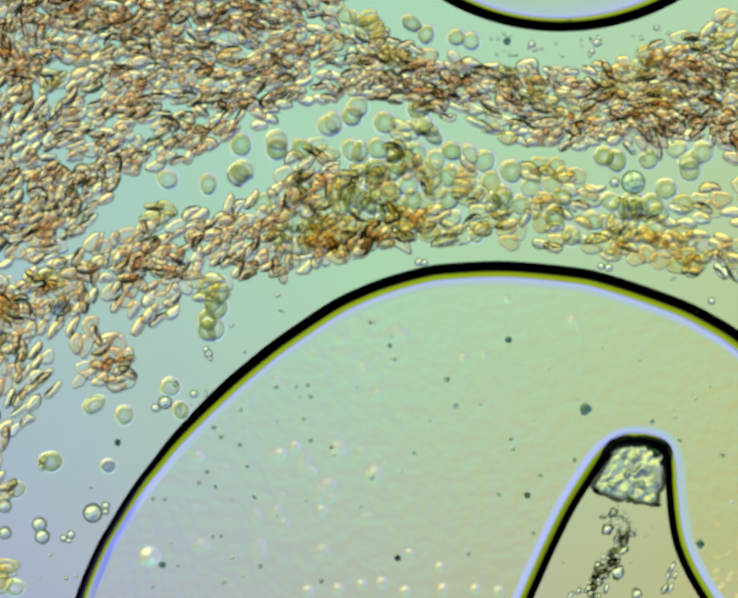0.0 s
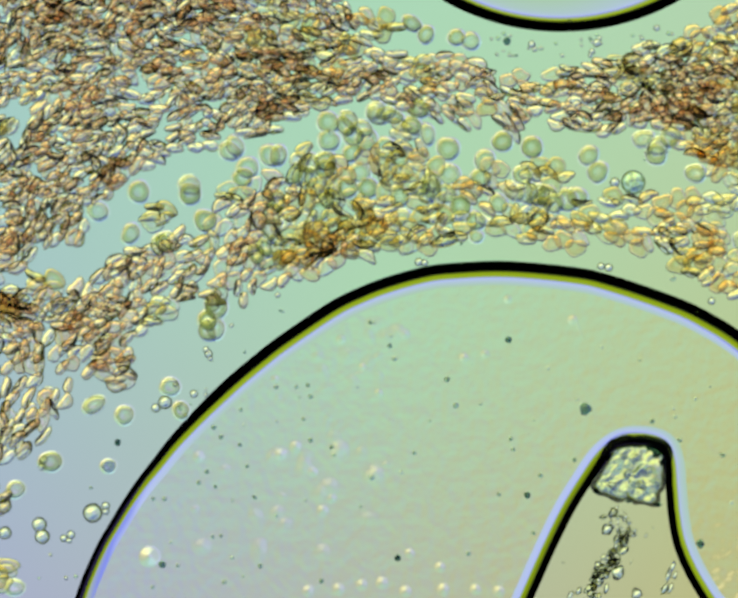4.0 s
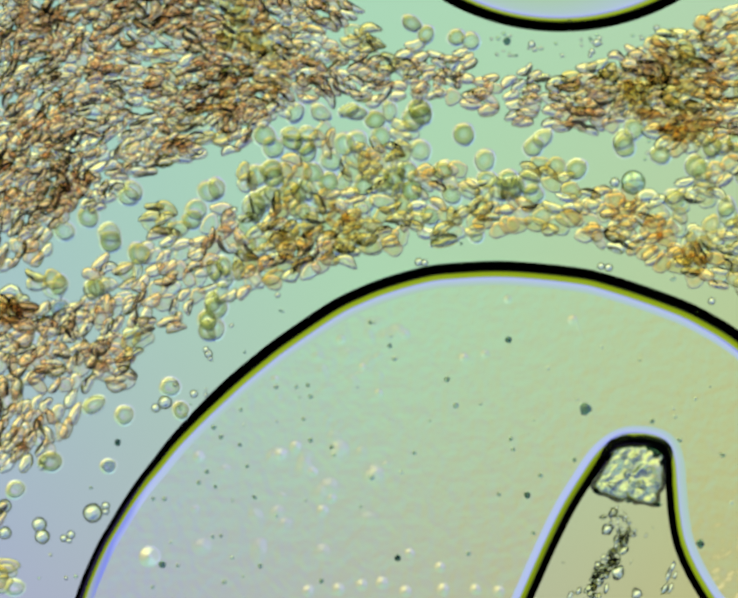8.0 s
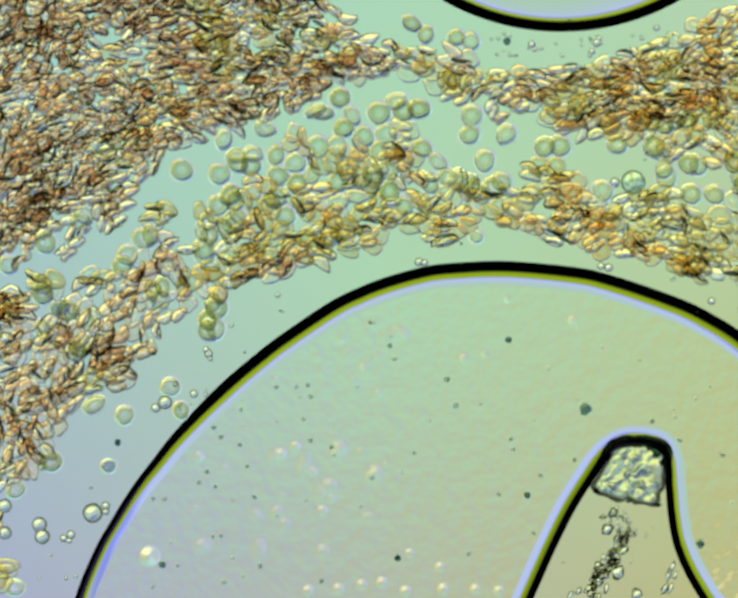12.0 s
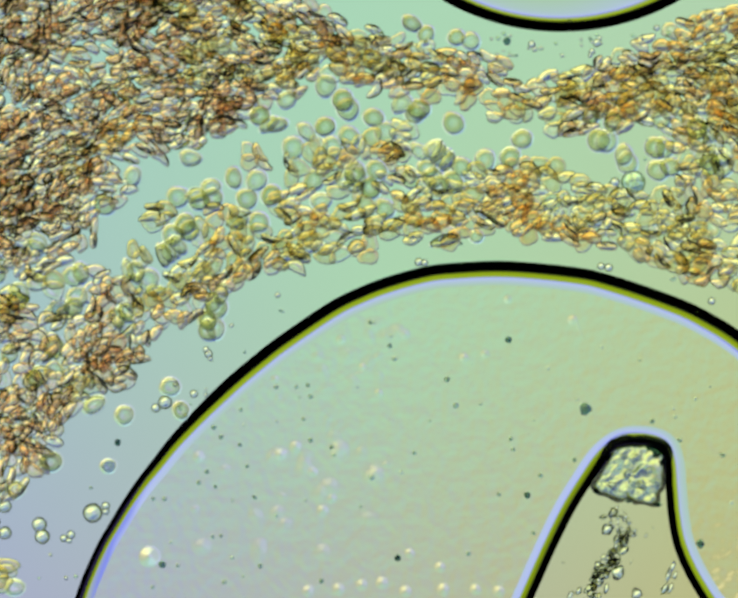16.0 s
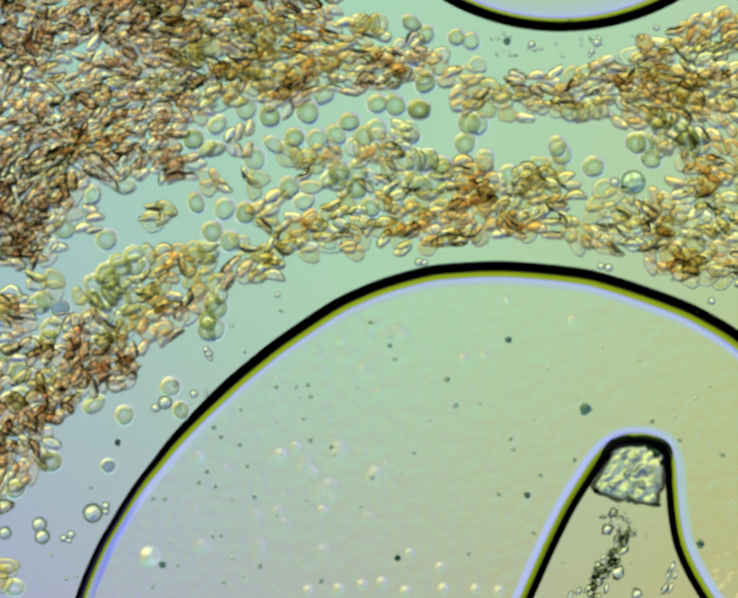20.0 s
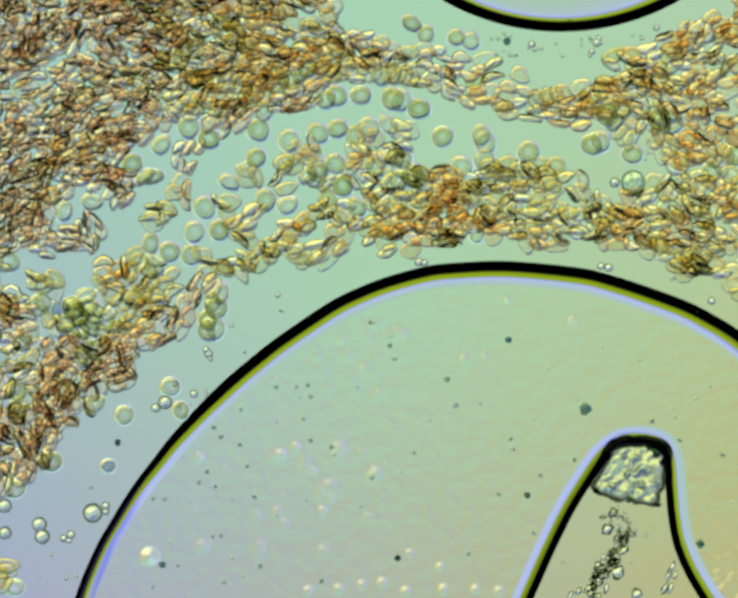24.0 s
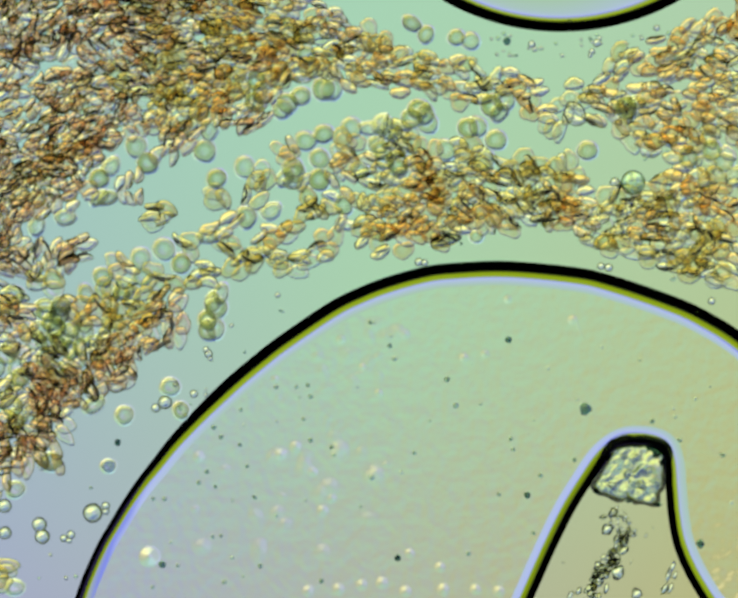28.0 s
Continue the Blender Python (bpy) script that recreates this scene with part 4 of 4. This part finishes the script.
def droplet(x, y, r, steep=1.0, long=1.0, turn=0.0, mat=None):
    """A shallow clear bead of moisture on top of the bubble's film; drawn out long, a scratch line."""
    bm = bmesh.new()
    seg, rings = 32, []
    for q, h in ((1.0, 0.0), (0.9, 0.008), (0.75, 0.028), (0.5, 0.066), (0.25, 0.105), (0.12, 0.12), (0.05, 0.124), (0.0, 0.125)):
        rings.append([bm.verts.new((q * r * U * math.cos(i * math.tau / seg), q * r * U * long * math.sin(i * math.tau / seg), h * r * U * steep)) for i in range(seg if q else 1)])
    for a, b in zip(rings, rings[1:]):
        for i in range(seg):
            j = (i + 1) % seg
            bm.faces.new((a[i], a[j], b[j], b[i]) if len(b) > 1 else (a[i], a[j], b[0]))
    bm.faces.new([bm.verts.new(v.co) for v in reversed(rings[0])])
    ob = part("droplet", bm, mat or DROP)
    tagged(ob, "small pale bead of moisture or thin scratch ridge", "droplet", "droplets on the bubble")
    BEADS.append(ob)
    return rest(ob, x, y, DEPTH + 2.4 + 0.15 * len(BEADS), turn)


for x, y, r in ((318, 1182, 24), (628, 950, 15), (597, 966, 14), (422, 970, 14), (664, 1002, 13), (685, 1085, 14), (705, 1058, 12), (725, 722, 12), (860, 710, 13),
                (805, 835, 10), (655, 1255, 15), (720, 1252, 15), (768, 1242, 14), (812, 1238, 15), (862, 1256, 14), (935, 1205, 13), (942, 1252, 15), (1010, 1252, 13),
                (1060, 1256, 14), (870, 1175, 12), (585, 805, 10), (770, 780, 9), (985, 760, 12), (1030, 752, 11), (1078, 636, 11), (1215, 680, 12)):
    droplet(x, y, r, 1.35 if r > 20 else 1.0, mat=DROP if r < 20 else CLEAR_DROP)
# random faint beads added to mottle the film's brightness
for k in range(75):
    x, y = RNG.uniform(330, 860), RNG.uniform(640, 1180)
    if (x - 1050) ** 2 + (y - 1330) ** 2 < 690 ** 2:
        droplet(x, y, RNG.uniform(8, 22), 1.0, RNG.uniform(1.0, 1.5), RNG.uniform(0, 180), FAINT_DROP)
# faint scratch lines on the film, built as long thin ridges
for x, y, r, turn in ((760, 795, 5, -66), (700, 822, 4, -66), (820, 752, 4, -70), (640, 850, 4, -62), (1226, 690, 4, 20)):
    droplet(x, y, r, 1.0, 12.0, turn, FAINT_DROP)


# ---- the crystal in the finger of liquid, with its trail of debris ----
def crystal():
    edge = [(1300, 950), (1322, 940), (1350, 939), (1384, 941), (1410, 952), (1416, 985), (1414, 1035), (1404, 1048), (1402, 1068), (1392, 1077), (1362, 1072), (1346, 1070), (1334, 1060),
            (1318, 1068), (1284, 1056), (1264, 1048), (1254, 1036), (1262, 1020), (1278, 992)]
    line = smooth_line(edge, 4, True)
    cx, cy = 1340.0, 1008.0
    bm = bmesh.new()
    rings = []
    for q, z in ((1.0, 2), (0.965, 20), (0.93, 38), (0.9, 51), (0.875, 59), (0.845, 64), (0.77, 66), (0.69, 66), (0.61, 67), (0.53, 67), (0.45, 67), (0.37, 67), (0.29, 67), (0.21, 67), (0.13, 67), (0.05, 67)):
        ring = []
        for x, y in line:
            px, py = cx + (x - cx) * q, cy + (y - cy) * q
            w = noise.noise(Vector((px * 0.05, py * 0.05, z * 0.05)))
            rough = 9.0 * noise.noise(Vector((px * 0.055, py * 0.055, 3.1))) + 6.0 * noise.noise(Vector((px * 0.13, py * 0.13, 7.7)))
            ring.append(bm.verts.new(place(px + 3 * w, py - 3 * w, z + (rough if q < 0.86 else 0))))
        rings.append(ring)
    for a, b in zip(rings, rings[1:]):
        for i in range(len(a)):
            j = (i + 1) % len(a)
            bm.faces.new((a[i], b[i], b[j], a[j]))
    bm.faces.new(rings[-1])
    bm.faces.new([bm.verts.new(v.co) for v in reversed(rings[0])])
    bmesh.ops.recalc_face_normals(bm, faces=bm.faces)
    ob = part("crystal", bm, CRYSTAL)
    for k, (x, y, r) in enumerate(((1334, 1006, 10), (1362, 1030, 12), (1378, 1000, 9), (1396, 1024, 8), (1300, 1030, 9), (1352, 972, 9), (1322, 972, 8))):
        bm = bmesh.new()
        lump(bm, r, squash=(1, 0.75, 0.5), rough=0.7, seed=k + 70, level=3)
        g = part("knob", bm, PALE, ob, "small glassy knob")
        g.location = place(x, y, 76 + 0.3 * k)
    # dark lumps on the crystal's top and along its edge
    for k, (x, y, r) in enumerate(((1400, 956, 15), (1408, 982, 9), (1380, 950, 9), (1290, 972, 8), (1392, 968, 7), (1335, 1064, 6), (1396, 1072, 7), (1266, 1042, 7))):
        bm = bmesh.new()
        lump(bm, r, squash=(1, 0.8, 0.5), rough=0.6, seed=k + 90, level=3)
        g = part("inclusion", bm, DARK_GRAIN, ob, "dark lump on top of the crystal")
        g.location = place(x, y, 82 + 0.3 * k)
    return tagged(ob, "rough clear angular crystal lodged at the bubble's edge", "crystal")


crystal()


def crumb(x, y, r, long, turn, mat, z=None):
    bm = bmesh.new()
    lump(bm, r, squash=(long, 0.8, 0.75), rough=0.7, seed=int(x * 7 + y), level=2)
    ob = part("debris", bm, mat)
    tagged(ob, "small glassy crumb of debris in the liquid", "debris", "crumbs behind the crystal")
    rest(ob, x, y, r * 0.7 + 1 if z is None else z, turn)


TRAIL = smooth_line([(1322, 1138), (1312, 1165), (1296, 1190), (1276, 1214), (1262, 1240), (1256, 1285)], 6)
for k, (x, y) in enumerate(TRAIL):
    for _ in range(2):
        wide = 10 if y < 1190 else 20
        crumb(x + RNG.uniform(-wide, wide), y + RNG.uniform(-7, 7), RNG.uniform(4.5, 10), RNG.uniform(0.9, 1.7), RNG.uniform(20, 90), RNG.choice((CRUMB, CRUMB, PALE)), RNG.uniform(6, 16))
for _ in range(46):
    h = RNG.random()
    crumb(1300 + 36 * h + RNG.uniform(-18 - 22 * (1 - h), 24), 1082 + 66 * h + RNG.uniform(-8, 8), RNG.uniform(2.6, 5.5), RNG.uniform(1.0, 1.6), RNG.uniform(0, 180), RNG.choice((CRUMB, PALE, PALE)), RNG.uniform(4, 12))
for x, y, r, long, turn in ((1302, 1090, 11, 1.1, 60), (1290, 1124, 13, 1.0, 60), (1428, 1205, 7, 2.0, 65), (1420, 1222, 7, 2.2, 70), (1434, 1222, 5, 2.0, 70),
                            (1412, 1250, 8, 1.8, 60), (1424, 1250, 6, 2.0, 70), (1230, 1256, 7, 1.3, 50), (1352, 1262, 14, 0.8, 10), (1212, 1264, 6, 1.6, 60), (1270, 1234, 13, 1.0, 30),
                            (1312, 1216, 17, 0.8, 70), (1288, 1250, 7, 1.4, 80), (1372, 1138, 4, 1.0, 60), (1388, 1122, 3, 1.0, 0), (1198, 1196, 3, 1.0, 0), (1340, 1195, 3, 1.3, 40)):
    crumb(x, y, r, long, turn, PALE)

# fine specks near the round bubble and among the loose cells: middle, reach and how many
DUST = random.Random(8)
for cx, cy, a, b, n in ((1150, 95, 110, 26, 16), (1290, 95, 70, 30, 9), (1420, 62, 60, 22, 5), (1420, 330, 60, 40, 6), (380, 850, 60, 40, 8), (120, 1180, 90, 70, 5)):
    for _ in range(n):
        x, y, r = cx + DUST.uniform(-a, a), cy + DUST.uniform(-b, b), DUST.uniform(2.5, 5)
        if math.hypot(x - 1192, y + 440) < 520 or (1700 - x) * 0.72 + 30 < 1268 - y and y > 560 and x > 300 and y > 1370 - 0.85 * x:
            continue
        bm = bmesh.new()
        lump(bm, r, squash=(1, 1, 0.8), rough=0.3, seed=int(x))
        ob = part("speck", bm, GREEN if DUST.random() < 0.5 else PALE)
        tagged(ob, "tiny clear speck lying on the glass", "speck", "fine specks")
        rest(ob, x, y, r * 0.8 + 0.5)


def motions():
    for ob, rows in MOVES:
        walk(ob, [(t, Matrix.Translation(place(x, y, z)) @ pose(0, 0, 0, 0, 0, a)) for t, x, y, z, a in rows])


motions()
